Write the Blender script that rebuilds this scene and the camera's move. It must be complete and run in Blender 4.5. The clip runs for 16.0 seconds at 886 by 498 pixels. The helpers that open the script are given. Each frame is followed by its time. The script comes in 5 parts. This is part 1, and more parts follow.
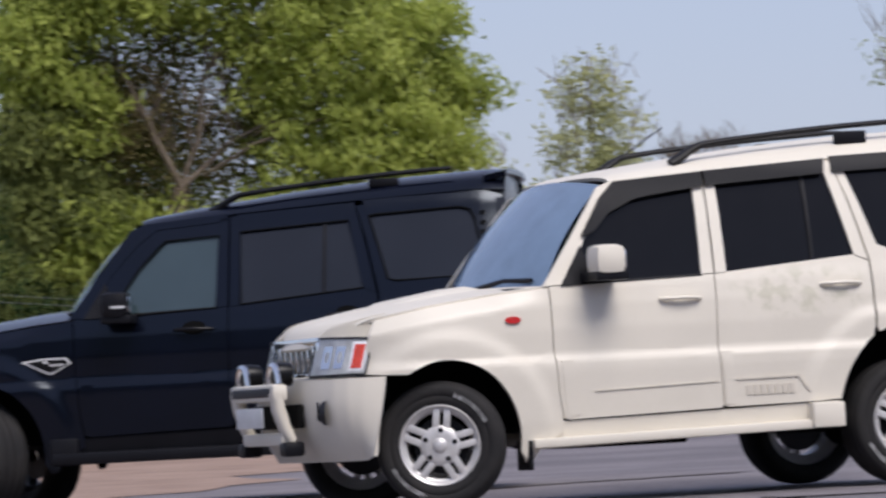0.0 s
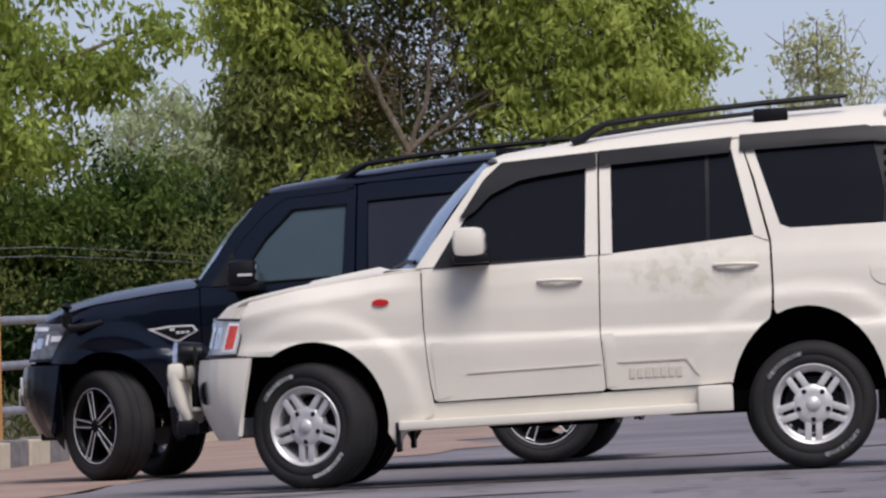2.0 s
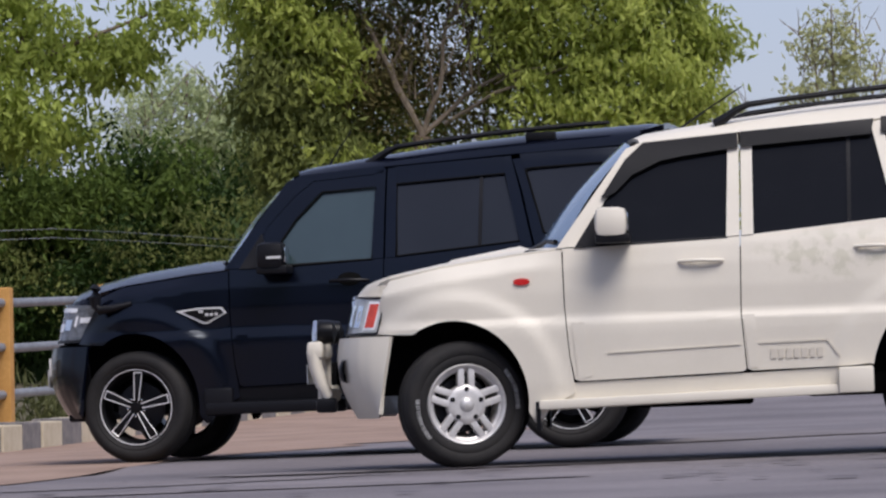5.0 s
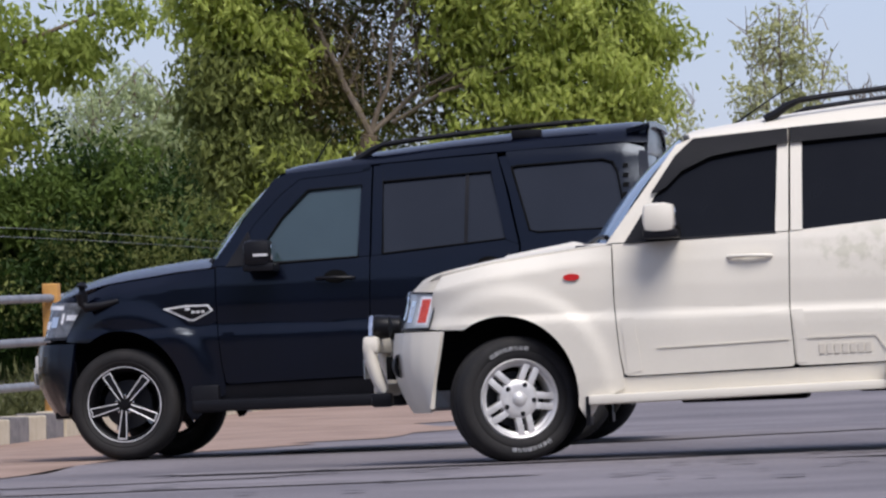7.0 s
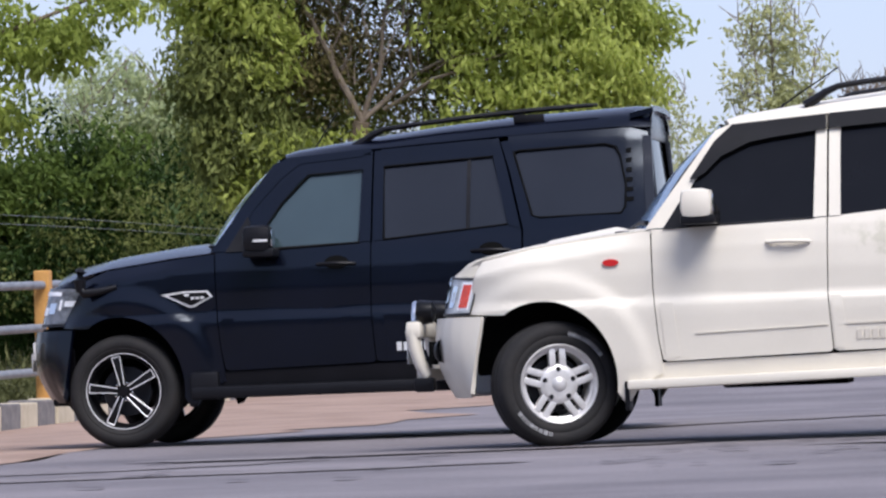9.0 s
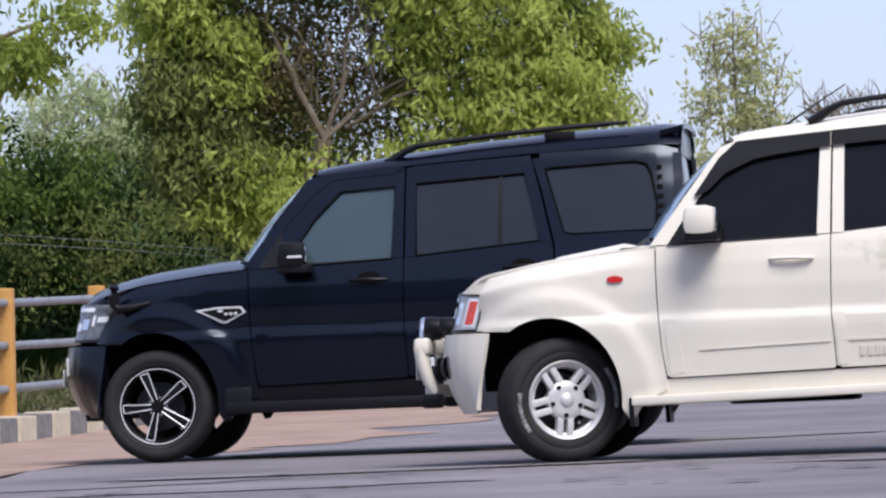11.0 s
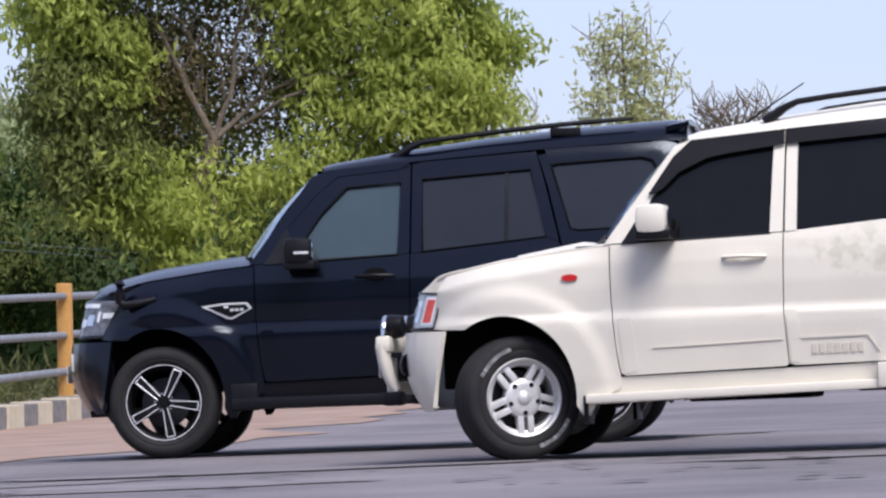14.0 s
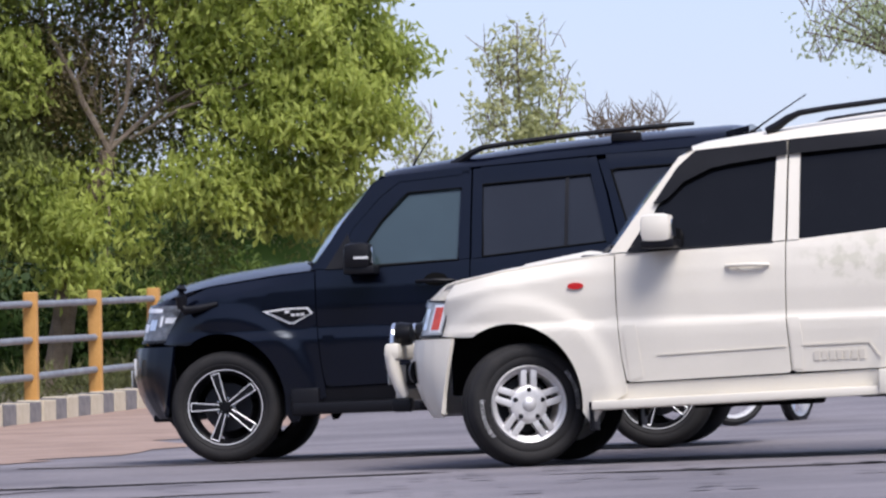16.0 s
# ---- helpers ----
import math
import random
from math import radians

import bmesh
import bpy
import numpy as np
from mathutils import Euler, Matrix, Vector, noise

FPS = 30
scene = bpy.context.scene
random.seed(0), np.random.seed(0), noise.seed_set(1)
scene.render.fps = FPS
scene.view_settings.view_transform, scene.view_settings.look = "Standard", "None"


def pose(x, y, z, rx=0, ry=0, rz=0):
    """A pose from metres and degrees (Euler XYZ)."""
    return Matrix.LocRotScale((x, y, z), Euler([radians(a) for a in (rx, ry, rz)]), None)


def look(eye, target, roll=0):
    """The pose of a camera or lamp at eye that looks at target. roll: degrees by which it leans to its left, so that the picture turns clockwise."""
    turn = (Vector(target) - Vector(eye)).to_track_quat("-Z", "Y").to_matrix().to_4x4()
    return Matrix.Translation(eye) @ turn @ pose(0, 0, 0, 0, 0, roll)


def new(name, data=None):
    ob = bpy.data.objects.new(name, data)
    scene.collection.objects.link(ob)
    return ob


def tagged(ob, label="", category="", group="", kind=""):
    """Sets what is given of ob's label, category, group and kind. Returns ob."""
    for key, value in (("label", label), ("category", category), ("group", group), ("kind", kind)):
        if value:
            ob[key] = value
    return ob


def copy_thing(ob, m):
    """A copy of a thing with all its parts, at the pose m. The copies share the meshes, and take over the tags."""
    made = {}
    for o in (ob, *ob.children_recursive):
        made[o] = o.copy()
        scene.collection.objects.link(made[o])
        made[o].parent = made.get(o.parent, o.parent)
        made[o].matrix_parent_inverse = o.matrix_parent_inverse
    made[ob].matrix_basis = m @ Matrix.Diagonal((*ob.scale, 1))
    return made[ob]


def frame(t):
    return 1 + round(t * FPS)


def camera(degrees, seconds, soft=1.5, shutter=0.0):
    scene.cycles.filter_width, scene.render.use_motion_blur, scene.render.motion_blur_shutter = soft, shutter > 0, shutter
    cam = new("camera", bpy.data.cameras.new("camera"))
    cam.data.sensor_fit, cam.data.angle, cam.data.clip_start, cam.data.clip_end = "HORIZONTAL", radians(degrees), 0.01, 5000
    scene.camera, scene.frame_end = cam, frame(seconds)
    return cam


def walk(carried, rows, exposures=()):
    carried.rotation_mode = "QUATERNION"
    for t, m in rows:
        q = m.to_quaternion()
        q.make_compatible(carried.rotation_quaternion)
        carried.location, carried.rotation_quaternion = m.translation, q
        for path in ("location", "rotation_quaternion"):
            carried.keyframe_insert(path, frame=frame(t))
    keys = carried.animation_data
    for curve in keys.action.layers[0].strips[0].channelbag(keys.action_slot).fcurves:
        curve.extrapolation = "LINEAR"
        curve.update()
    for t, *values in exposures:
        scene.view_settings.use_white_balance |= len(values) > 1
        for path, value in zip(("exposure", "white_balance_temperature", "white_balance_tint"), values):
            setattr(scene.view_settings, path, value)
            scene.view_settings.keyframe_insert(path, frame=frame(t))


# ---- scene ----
cam = camera(8.966, 16.0, soft=2.4, shutter=0.3)

EYE = Vector((0, 0, 0.542))
# seconds, aim to the right and up at 100 m in metres, roll
AIM = [
    (0.0, 4.5922, 2.9373, -1.80),
    (0.2, 2.7956, 3.0738, -1.80),
    (0.4, 2.0982, 3.1658, -1.80),
    (0.5, 1.9476, 3.1505, -1.80),
    (1.0, 1.5333, 3.0171, -1.30),
    (1.5, 1.0264, 2.5348, -1.50),
    (2.0, 0.5679, 2.4183, -1.35),
    (2.5, -0.0159, 2.3422, -1.10),
    (3.0, -0.2650, 2.2065, -1.00),
    (3.5, -0.1861, 2.1451, -1.00),
    (4.0, -0.0658, 2.1630, -1.00),
    (6.5, 1.0735, 2.1132, -1.00),
    (7.0, 1.2535, 2.1100, -1.00),
    (7.5, 1.3117, 2.0090, -1.00),
    (8.0, 1.3405, 1.9385, -1.00),
    (8.5, 1.3400, 1.9085, -1.00),
    (9.0, 1.3995, 1.8774, -1.00),
    (11.5, 2.3856, 2.2203, -1.00),
    (12.0, 2.7755, 2.2135, -1.00),
    (12.5, 3.1855, 2.2063, -1.00),
    (13.0, 3.5852, 2.1893, -1.00),
    (13.5, 3.8552, 2.1846, -1.00),
    (14.0, 4.0248, 2.1617, -1.00),
    (14.5, 4.1746, 2.1490, -1.00),
    (15.0, 4.7652, 2.1787, -1.00),
    (15.5, 5.3257, 2.1990, -1.00),
    (16.0, 5.8980, 2.3290, -1.00),
]
# seconds, front axle x, y, yaw
WHITE_WAY = [
    (0.0, 1.172, 31.098, 16.56),
    (0.5, 0.460, 30.936, 7.74),
    (1.0, -0.065, 31.361, 0.62),
    (1.5, -0.439, 31.443, -4.13),
    (2.0, -0.475, 31.488, -2.77),
    (2.5, -0.437, 31.450, -1.78),
    (3.0, -0.383, 31.422, -1.67),
    (3.5, -0.260, 31.433, -2.31),
    (4.0, -0.090, 31.469, -2.36),
    (6.5, 0.687, 31.610, -5.53),
    (7.0, 0.841, 31.682, -6.66),
    (7.5, 0.950, 31.726, -7.72),
    (8.0, 1.039, 31.747, -8.69),
    (8.5, 1.099, 31.748, -8.99),
    (9.0, 1.137, 31.791, -8.67),
    (11.5, 1.491, 31.917, -11.30),
    (12.0, 1.633, 31.940, -12.72),
    (12.5, 1.708, 31.922, -13.54),
    (13.0, 1.715, 31.931, -13.64),
    (13.5, 1.779, 31.956, -13.82),
    (14.0, 1.821, 31.997, -13.91),
    (14.5, 1.882, 32.048, -14.11),
    (15.0, 2.092, 32.135, -14.76),
    (15.5, 2.295, 32.266, -15.22),
    (16.0, 2.494, 32.475, -14.99),
]
BLACK_WAY = [
    (0.0, -1.118, 35.752, -9.00),
    (0.5, -1.555, 35.718, -8.50),
    (1.0, -1.751, 35.753, -8.00),
    (1.5, -1.752, 35.732, -7.50),
    (2.0, -1.753, 35.760, -7.67),
    (2.5, -1.749, 35.766, -7.83),
    (3.0, -1.752, 35.767, -8.00),
    (3.5, -1.754, 35.765, -8.10),
    (4.0, -1.760, 35.758, -8.21),
    (6.5, -1.416, 35.720, -7.97),
    (7.0, -1.407, 35.820, -8.32),
    (7.5, -1.415, 35.959, -8.52),
    (8.0, -1.402, 35.830, -8.59),
    (8.5, -1.403, 35.703, -8.46),
    (9.0, -1.351, 35.504, -8.24),
    (11.5, -0.830, 35.773, -7.50),
    (12.0, -0.749, 35.740, -7.34),
    (12.5, -0.665, 35.732, -7.16),
    (13.0, -0.531, 35.724, -7.28),
    (13.5, -0.404, 35.720, -7.42),
    (14.0, -0.210, 35.735, -7.89),
    (14.5, 0.045, 35.735, -8.39),
    (15.0, 0.342, 35.746, -9.00),
    (15.5, 0.579, 35.765, -9.80),
    (16.0, 0.866, 35.810, -10.81),
]

walk(cam, [(t, look(EYE, EYE + Vector((a, 100, e)), r)) for t, a, e, r in AIM],
     [(0.0, 0.14, 6280, 14), (4.2, 0.08, 6330, 14), (6.8, 0.28, 6200, 13), (8.0, 0.40, 6130, 13), (9.0, 0.57, 6080, 13), (16.0, 0.60, 6100, 14)])

# ---- world and light ----
world = bpy.data.worlds.new("sky")
scene.world = world
world.use_nodes = True
wn = world.node_tree
sky = wn.nodes.new("ShaderNodeTexSky")
sky.sky_type = "NISHITA"
sky.sun_disc = False
sky.sun_elevation = radians(55)
sky.sun_rotation = radians(154.7)
sky.altitude = 200
sky.air_density = 1.0
sky.dust_density = 1.0
sky.ozone_density = 1.5
haze = wn.nodes.new("ShaderNodeMix")
haze.data_type = "RGBA"
haze.inputs[0].default_value = 0.65
haze.inputs[7].default_value = (3.1, 3.36, 4.7, 1)
wn.links.new(sky.outputs[0], haze.inputs[6])
wn.links.new(haze.outputs[2], wn.nodes["Background"].inputs[0])
wn.nodes["Background"].inputs[1].default_value = 0.122
sun = new("sun", bpy.data.lights.new("sun", "SUN"))
sun.data.energy = 3.3
sun.data.angle = radians(32)
sun.data.color = (1.0, 0.94, 0.86)
sun.matrix_world = look((26, -25, 87), (0, 30, 0))


# ---- materials ----
def mat(name, color, rough=0.5, metal=0.0, spec=0.5, coat=0.0, var=0.12, scale=6.0, bump=0.0, bump_scale=60.0, fine=80.0, trans=0.0,
        second=None, island=0.0):
    m = bpy.data.materials.new(name)
    m.use_nodes = True
    nt = m.node_tree
    b = nt.nodes["Principled BSDF"]
    b.inputs["Roughness"].default_value = rough
    b.inputs["Metallic"].default_value = metal
    b.inputs["Specular IOR Level"].default_value = spec
    b.inputs["Coat Weight"].default_value = coat
    b.inputs["Coat Roughness"].default_value = 0.04
    b.inputs["Transmission Weight"].default_value = trans
    tc = nt.nodes.new("ShaderNodeTexCoord")
    n1 = nt.nodes.new("ShaderNodeTexNoise")
    n1.inputs["Scale"].default_value = scale
    n1.inputs["Detail"].default_value = 5
    n2 = nt.nodes.new("ShaderNodeTexNoise")
    n2.inputs["Scale"].default_value = fine
    n2.inputs["Detail"].default_value = 3
    for n in (n1, n2):
        nt.links.new(tc.outputs["Object"], n.inputs["Vector"])
    add = nt.nodes.new("ShaderNodeMath")
    add.operation = "MULTIPLY_ADD"
    add.inputs[1].default_value = 0.35
    nt.links.new(n2.outputs["Fac"], add.inputs[0])
    nt.links.new(n1.outputs["Fac"], add.inputs[2])
    ramp = nt.nodes.new("ShaderNodeMapRange")
    ramp.inputs[1].default_value = 0.45
    ramp.inputs[2].default_value = 0.9
    nt.links.new(add.outputs[0], ramp.inputs[0])
    fac = ramp.outputs[0]
    if island:
        geo = nt.nodes.new("ShaderNodeNewGeometry")
        mixf = nt.nodes.new("ShaderNodeMath")
        mixf.operation = "MULTIPLY_ADD"
        mixf.inputs[1].default_value = island
        nt.links.new(geo.outputs["Random Per Island"], mixf.inputs[0])
        sc = nt.nodes.new("ShaderNodeMath")
        sc.operation = "MULTIPLY"
        sc.inputs[1].default_value = 1 - island
        nt.links.new(fac, sc.inputs[0])
        nt.links.new(sc.outputs[0], mixf.inputs[2])
        fac = mixf.outputs[0]
    mix = nt.nodes.new("ShaderNodeMix")
    mix.data_type = "RGBA"
    c2 = second or tuple(min(1, c * (1 + var)) for c in color)
    c1 = color if second else tuple(c * (1 - var) for c in color)
    mix.inputs[6].default_value = (*c1, 1)
    mix.inputs[7].default_value = (*c2, 1)
    nt.links.new(fac, mix.inputs[0])
    nt.links.new(mix.outputs[2], b.inputs["Base Color"])
    if bump:
        bn = nt.nodes.new("ShaderNodeTexNoise")
        bn.inputs["Scale"].default_value = bump_scale
        bn.inputs["Detail"].default_value = 6
        nt.links.new(tc.outputs["Object"], bn.inputs["Vector"])
        bu = nt.nodes.new("ShaderNodeBump")
        bu.inputs["Strength"].default_value = bump
        bu.inputs["Distance"].default_value = 0.02
        nt.links.new(bn.outputs["Fac"], bu.inputs["Height"])
        nt.links.new(bu.outputs[0], b.inputs["Normal"])
    return m


M_WHITE = mat("white_paint", (0.665, 0.62, 0.53), 0.5, coat=0.06, var=0.035, scale=3)
M_BLACK = mat("black_paint", (0.0013, 0.0020, 0.0062), 0.20, spec=0.40, var=0.2, scale=3)
M_BLACK.node_tree.nodes["Principled BSDF"].inputs["Specular Tint"].default_value = (0.80, 0.89, 1.0, 1)
M_MATT = mat("black_plastic", (0.006, 0.006, 0.008), 0.45, spec=0.2, var=0.2, bump=0.05, bump_scale=300)
M_GREYP = mat("grey_plastic", (0.014, 0.015, 0.020), 0.5, spec=0.35, var=0.15)
M_DARK = mat("dark_lining", (0.004, 0.004, 0.004), 0.9, spec=0.1)
M_TYRE = mat("tyre_rubber", (0.011, 0.011, 0.012), 0.8, spec=0.3, second=(0.024, 0.022, 0.021), scale=6, bump=0.15, bump_scale=150)
M_ALLOY = mat("silver_alloy", (0.60, 0.585, 0.57), 0.42, metal=0.4, var=0.14, scale=14)
M_RIMDARK = mat("black_alloy", (0.005, 0.005, 0.006), 0.35, spec=0.2)
M_CUT = mat("machined_edge", (0.88, 0.88, 0.90), 0.35, metal=0.2)
M_CHROME = mat("chrome", (0.78, 0.79, 0.8), 0.12, metal=1.0, var=0.05)
M_GLASS = mat("tinted_glass", (0.006, 0.006, 0.007), 0.05, spec=0.25, var=0.1)
# Tinted glass whose teal base also holds the sky's reflection.
M_GLASSFRONT = mat("sky_teal_tinted_glass", (0.032, 0.052, 0.058), 0.04, spec=0.85, var=0.08, scale=2.0, fine=4)
M_GLASSBACK = mat("rear_tinted_glass", (0.010, 0.011, 0.014), 0.05, spec=0.62, var=0.2, scale=2.2, fine=4)
# Blue base colour stands in for the sky reflected in the windscreen.
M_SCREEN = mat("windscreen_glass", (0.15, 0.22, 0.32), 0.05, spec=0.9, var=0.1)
M_LENS = mat("lamp_lens", (0.72, 0.74, 0.75), 0.14, metal=0.0, var=0.2, scale=14, coat=0.8)
M_SMOKE = mat("smoked_lens", (0.28, 0.30, 0.34), 0.10, coat=0.8, var=0.5, scale=18)
M_BOWL = mat("lamp_reflector", (0.85, 0.87, 0.9), 0.25, var=0.1)
M_AMBER = mat("amber_lens", (0.60, 0.055, 0.025), 0.2, coat=0.6, var=0.15, scale=30)
M_RED = mat("red_lens", (0.5, 0.02, 0.02), 0.2, coat=0.6)
M_LETTER = mat("white_lettering", (0.6, 0.6, 0.6), 0.5)
M_EMBOSS = mat("embossed_trim", (0.58, 0.535, 0.455), 0.4, var=0.05)


def stained(base, name, centre, size, color):
    """A copy of a paint with a blotchy ghost of a removed sticker round a point of the car."""
    m = base.copy()
    m.name = name
    nt = m.node_tree
    tc = next(n for n in nt.nodes if n.type == "TEX_COORD")
    mixc = next(n for n in nt.nodes if n.type == "MIX")
    mp = nt.nodes.new("ShaderNodeMapping")
    mp.inputs["Location"].default_value = [-c / k for c, k in zip(centre, size)]
    mp.inputs["Scale"].default_value = [1 / k for k in size]
    ln = nt.nodes.new("ShaderNodeVectorMath")
    ln.operation = "LENGTH"
    near = nt.nodes.new("ShaderNodeMapRange")
    near.inputs[1].default_value, near.inputs[2].default_value = 1.0, 0.55
    no = nt.nodes.new("ShaderNodeTexNoise")
    no.inputs["Scale"].default_value = 13
    no.inputs["Detail"].default_value = 3
    cut = nt.nodes.new("ShaderNodeMapRange")
    cut.inputs[1].default_value, cut.inputs[2].default_value = 0.46, 0.60
    mul = nt.nodes.new("ShaderNodeMath")
    mul.operation = "MULTIPLY"
    over = nt.nodes.new("ShaderNodeMix")
    over.data_type = "RGBA"
    over.inputs[7].default_value = (*color, 1)
    nt.links.new(tc.outputs["Object"], mp.inputs[0])
    nt.links.new(mp.outputs[0], ln.inputs[0])
    nt.links.new(ln.outputs["Value"], near.inputs[0])
    nt.links.new(tc.outputs["Object"], no.inputs["Vector"])
    nt.links.new(no.outputs["Fac"], cut.inputs[0])
    nt.links.new(near.outputs[0], mul.inputs[0])
    nt.links.new(cut.outputs[0], mul.inputs[1])
    nt.links.new(mul.outputs[0], over.inputs[0])
    nt.links.new(mixc.outputs[2], over.inputs[6])
    nt.links.new(over.outputs[2], nt.nodes["Principled BSDF"].inputs["Base Color"])
    return m


M_WHITESTAIN = stained(M_WHITE, "stained_white_paint", (2.06, 0.0, 1.10), (0.52, 5.0, 0.17), (0.545, 0.515, 0.415))
M_PLATE = mat("plate_white", (0.7, 0.7, 0.68), 0.4)


# ---- mesh helpers ----
def part(name, bm, material, parent=None, label="", smooth=40):
    me = bpy.data.meshes.new(name)
    bm.normal_update()
    bm.to_mesh(me)
    bm.free()
    for m in material if isinstance(material, (list, tuple)) else (material,):
        me.materials.append(m)
    if smooth:
        me.shade_smooth()
        me.set_sharp_from_angle(angle=radians(smooth))
    ob = new(name, me)
    if parent:
        ob.parent = parent
    if label:
        tagged(ob, label)
    return ob


def mesh_of(name, verts, faces, material, parent=None, smooth=40):
    me = bpy.data.meshes.new(name)
    me.from_pydata(verts, [], faces)
    me.update()
    me.materials.append(material)
    if smooth:
        me.shade_smooth()
        me.set_sharp_from_angle(angle=radians(smooth))
    ob = new(name, me)
    if parent:
        ob.parent = parent
    return ob


def grid(nu, nv, fn, bm=None, flip=False):
    bm = bm or bmesh.new()
    vs = [[bm.verts.new(fn(i / nu, j / nv)) for j in range(nv + 1)] for i in range(nu + 1)]
    for i in range(nu):
        for j in range(nv):
            f = (vs[i][j], vs[i + 1][j], vs[i + 1][j + 1], vs[i][j + 1])
            bm.faces.new(f[::-1] if flip else f)
    return bm


def box(bm, x0, x1, y0, y1, z0, z1, bevel=0.0, m=None):
    r = bmesh.ops.create_cube(bm, size=1)
    vs = r["verts"]
    bmesh.ops.scale(bm, verts=vs, vec=(x1 - x0, y1 - y0, z1 - z0))
    bmesh.ops.translate(bm, verts=vs, vec=((x0 + x1) / 2, (y0 + y1) / 2, (z0 + z1) / 2))
    if m is not None:
        bmesh.ops.transform(bm, matrix=m, verts=vs)
    if bevel:
        es = list({e for v in vs for e in v.link_edges})
        bmesh.ops.bevel(bm, geom=es, offset=bevel, segments=2, affect="EDGES", profile=0.6)
    return bm


def lathe(profile, n=48, bm=None):
    """Turns (r, y) pairs round the y axis."""
    bm = bm or bmesh.new()
    rings = []
    for k in range(n):
        a = 2 * math.pi * k / n
        rings.append([bm.verts.new((r * math.cos(a), y, r * math.sin(a))) for r, y in profile])
    for k in range(n):
        p, q = rings[k], rings[(k + 1) % n]
        for j in range(len(profile) - 1):
            bm.faces.new((p[j], p[j + 1], q[j + 1], q[j]))
    return bm


def sweep(path, rad, n=10, bm=None, flat=1.0):
    """A round bar along a path of points."""
    bm = bm or bmesh.new()
    path = [Vector(p) for p in path]
    rings = []
    for i, p in enumerate(path):
        d = (path[min(i + 1, len(path) - 1)] - path[max(i - 1, 0)]).normalized()
        s = d.cross(Vector((0, 0, 1)))
        s = s.normalized() if s.length > 0.05 else Vector((0, 1, 0))
        u = s.cross(d)
        r = rad[i] if isinstance(rad, (list, tuple)) else rad
        rings.append([bm.verts.new(p + s * (r * math.cos(2 * math.pi * k / n)) + u * (r * flat * math.sin(2 * math.pi * k / n))) for k in range(n)])
    for a, b in zip(rings, rings[1:]):
        for k in range(n):
            bm.faces.new((a[k], a[(k + 1) % n], b[(k + 1) % n], b[k]))
    bm.faces.new(rings[0][::-1])
    bm.faces.new(rings[-1])
    return bm


def lerp(x, tab):
    return float(np.interp(x, [a for a, _ in tab], [b for _, b in tab]))


# ---- the cars: x runs back from the front axle, -y is the side that faces the camera ----
WIDTH = [(0.2, 0.85), (0.45, 0.885), (0.72, 0.904), (0.775, 0.904), (0.815, 0.884), (0.95, 0.890), (1.08, 0.884), (1.18, 0.868), (1.24, 0.85),
         (1.36, 0.822), (1.48, 0.792), (1.60, 0.757), (1.72, 0.715), (1.80, 0.69), (1.95, 0.60)]


def half_width(a, z):
    y = lerp(z, WIDTH)
    if a < 0:
        y -= 0.38 * (min(-a, 0.75) / 0.65) ** 2.2
    if a < 0.6 and z > 0.9:
        d = z - (lerp(a, HOOD_EDGE) - 0.085)
        if d > 0:
            y -= 0.9 * d * min(1, (0.6 - a) / 0.35)
    if a > 2.8:
        y -= 0.05 * ((a - 2.8) / 0.6) ** 2
    for c in (0.0, 2.67):
        r = math.hypot((a - c), (z - 0.38))
        if z > 0.25:
            k = min(1, max(0, (r - (0.52 if c == 0 else 0.59)) / 0.10))
            y += 0.022 * (1 - k * k * (3 - 2 * k)) * min(1, max(0, (1.05 - z) / 0.1))
    return y


def skin(poly, side, lift=0.0, lip=0.025, step=0.05, width=half_width):
    """A body panel: a polygon of (x, z) laid on the flank, with its rim turned in."""
    from mathutils.geometry import tessellate_polygon
    pts = [Vector((x, 0, z)) for x, z in poly]
    bm = bmesh.new()
    vs = [bm.verts.new(p) for p in pts]
    for t in tessellate_polygon([pts]):
        try:
            bm.faces.new([vs[i] for i in t])
        except ValueError:
            pass
    for axis, k in ((Vector((1, 0, 0)), 0), (Vector((0, 0, 1)), 2)):
        lo, hi = min(p[k] for p in pts), max(p[k] for p in pts)
        for i in range(1, int((hi - lo) / step) + 1):
            co = axis * (lo + i * (hi - lo) / (int((hi - lo) / step) + 1))
            bmesh.ops.bisect_plane(bm, geom=bm.verts[:] + bm.edges[:] + bm.faces[:], plane_co=co, plane_no=axis, dist=1e-5)
    for v in bm.verts:
        v.co.y = side * (width(v.co.x, v.co.z) + lift)
    bmesh.ops.recalc_face_normals(bm, faces=bm.faces[:])
    if bm.faces and sum(f.normal.y * f.calc_area() for f in bm.faces) * side < 0:
        bmesh.ops.reverse_faces(bm, faces=bm.faces[:])
    if lip:
        rim = [e for e in bm.edges if e.is_boundary]
        r = bmesh.ops.extrude_edge_only(bm, edges=rim)
        bmesh.ops.translate(bm, verts=[g for g in r["geom"] if isinstance(g, bmesh.types.BMVert)], vec=(0, -side * lip, 0))
    return bm


def arch(cx, cz, rx, rz, a0, a1, n=18):
    return [(cx + rx * math.cos(radians(a0 + (a1 - a0) * i / n)), cz + rz * math.sin(radians(a0 + (a1 - a0) * i / n))) for i in range(n + 1)]


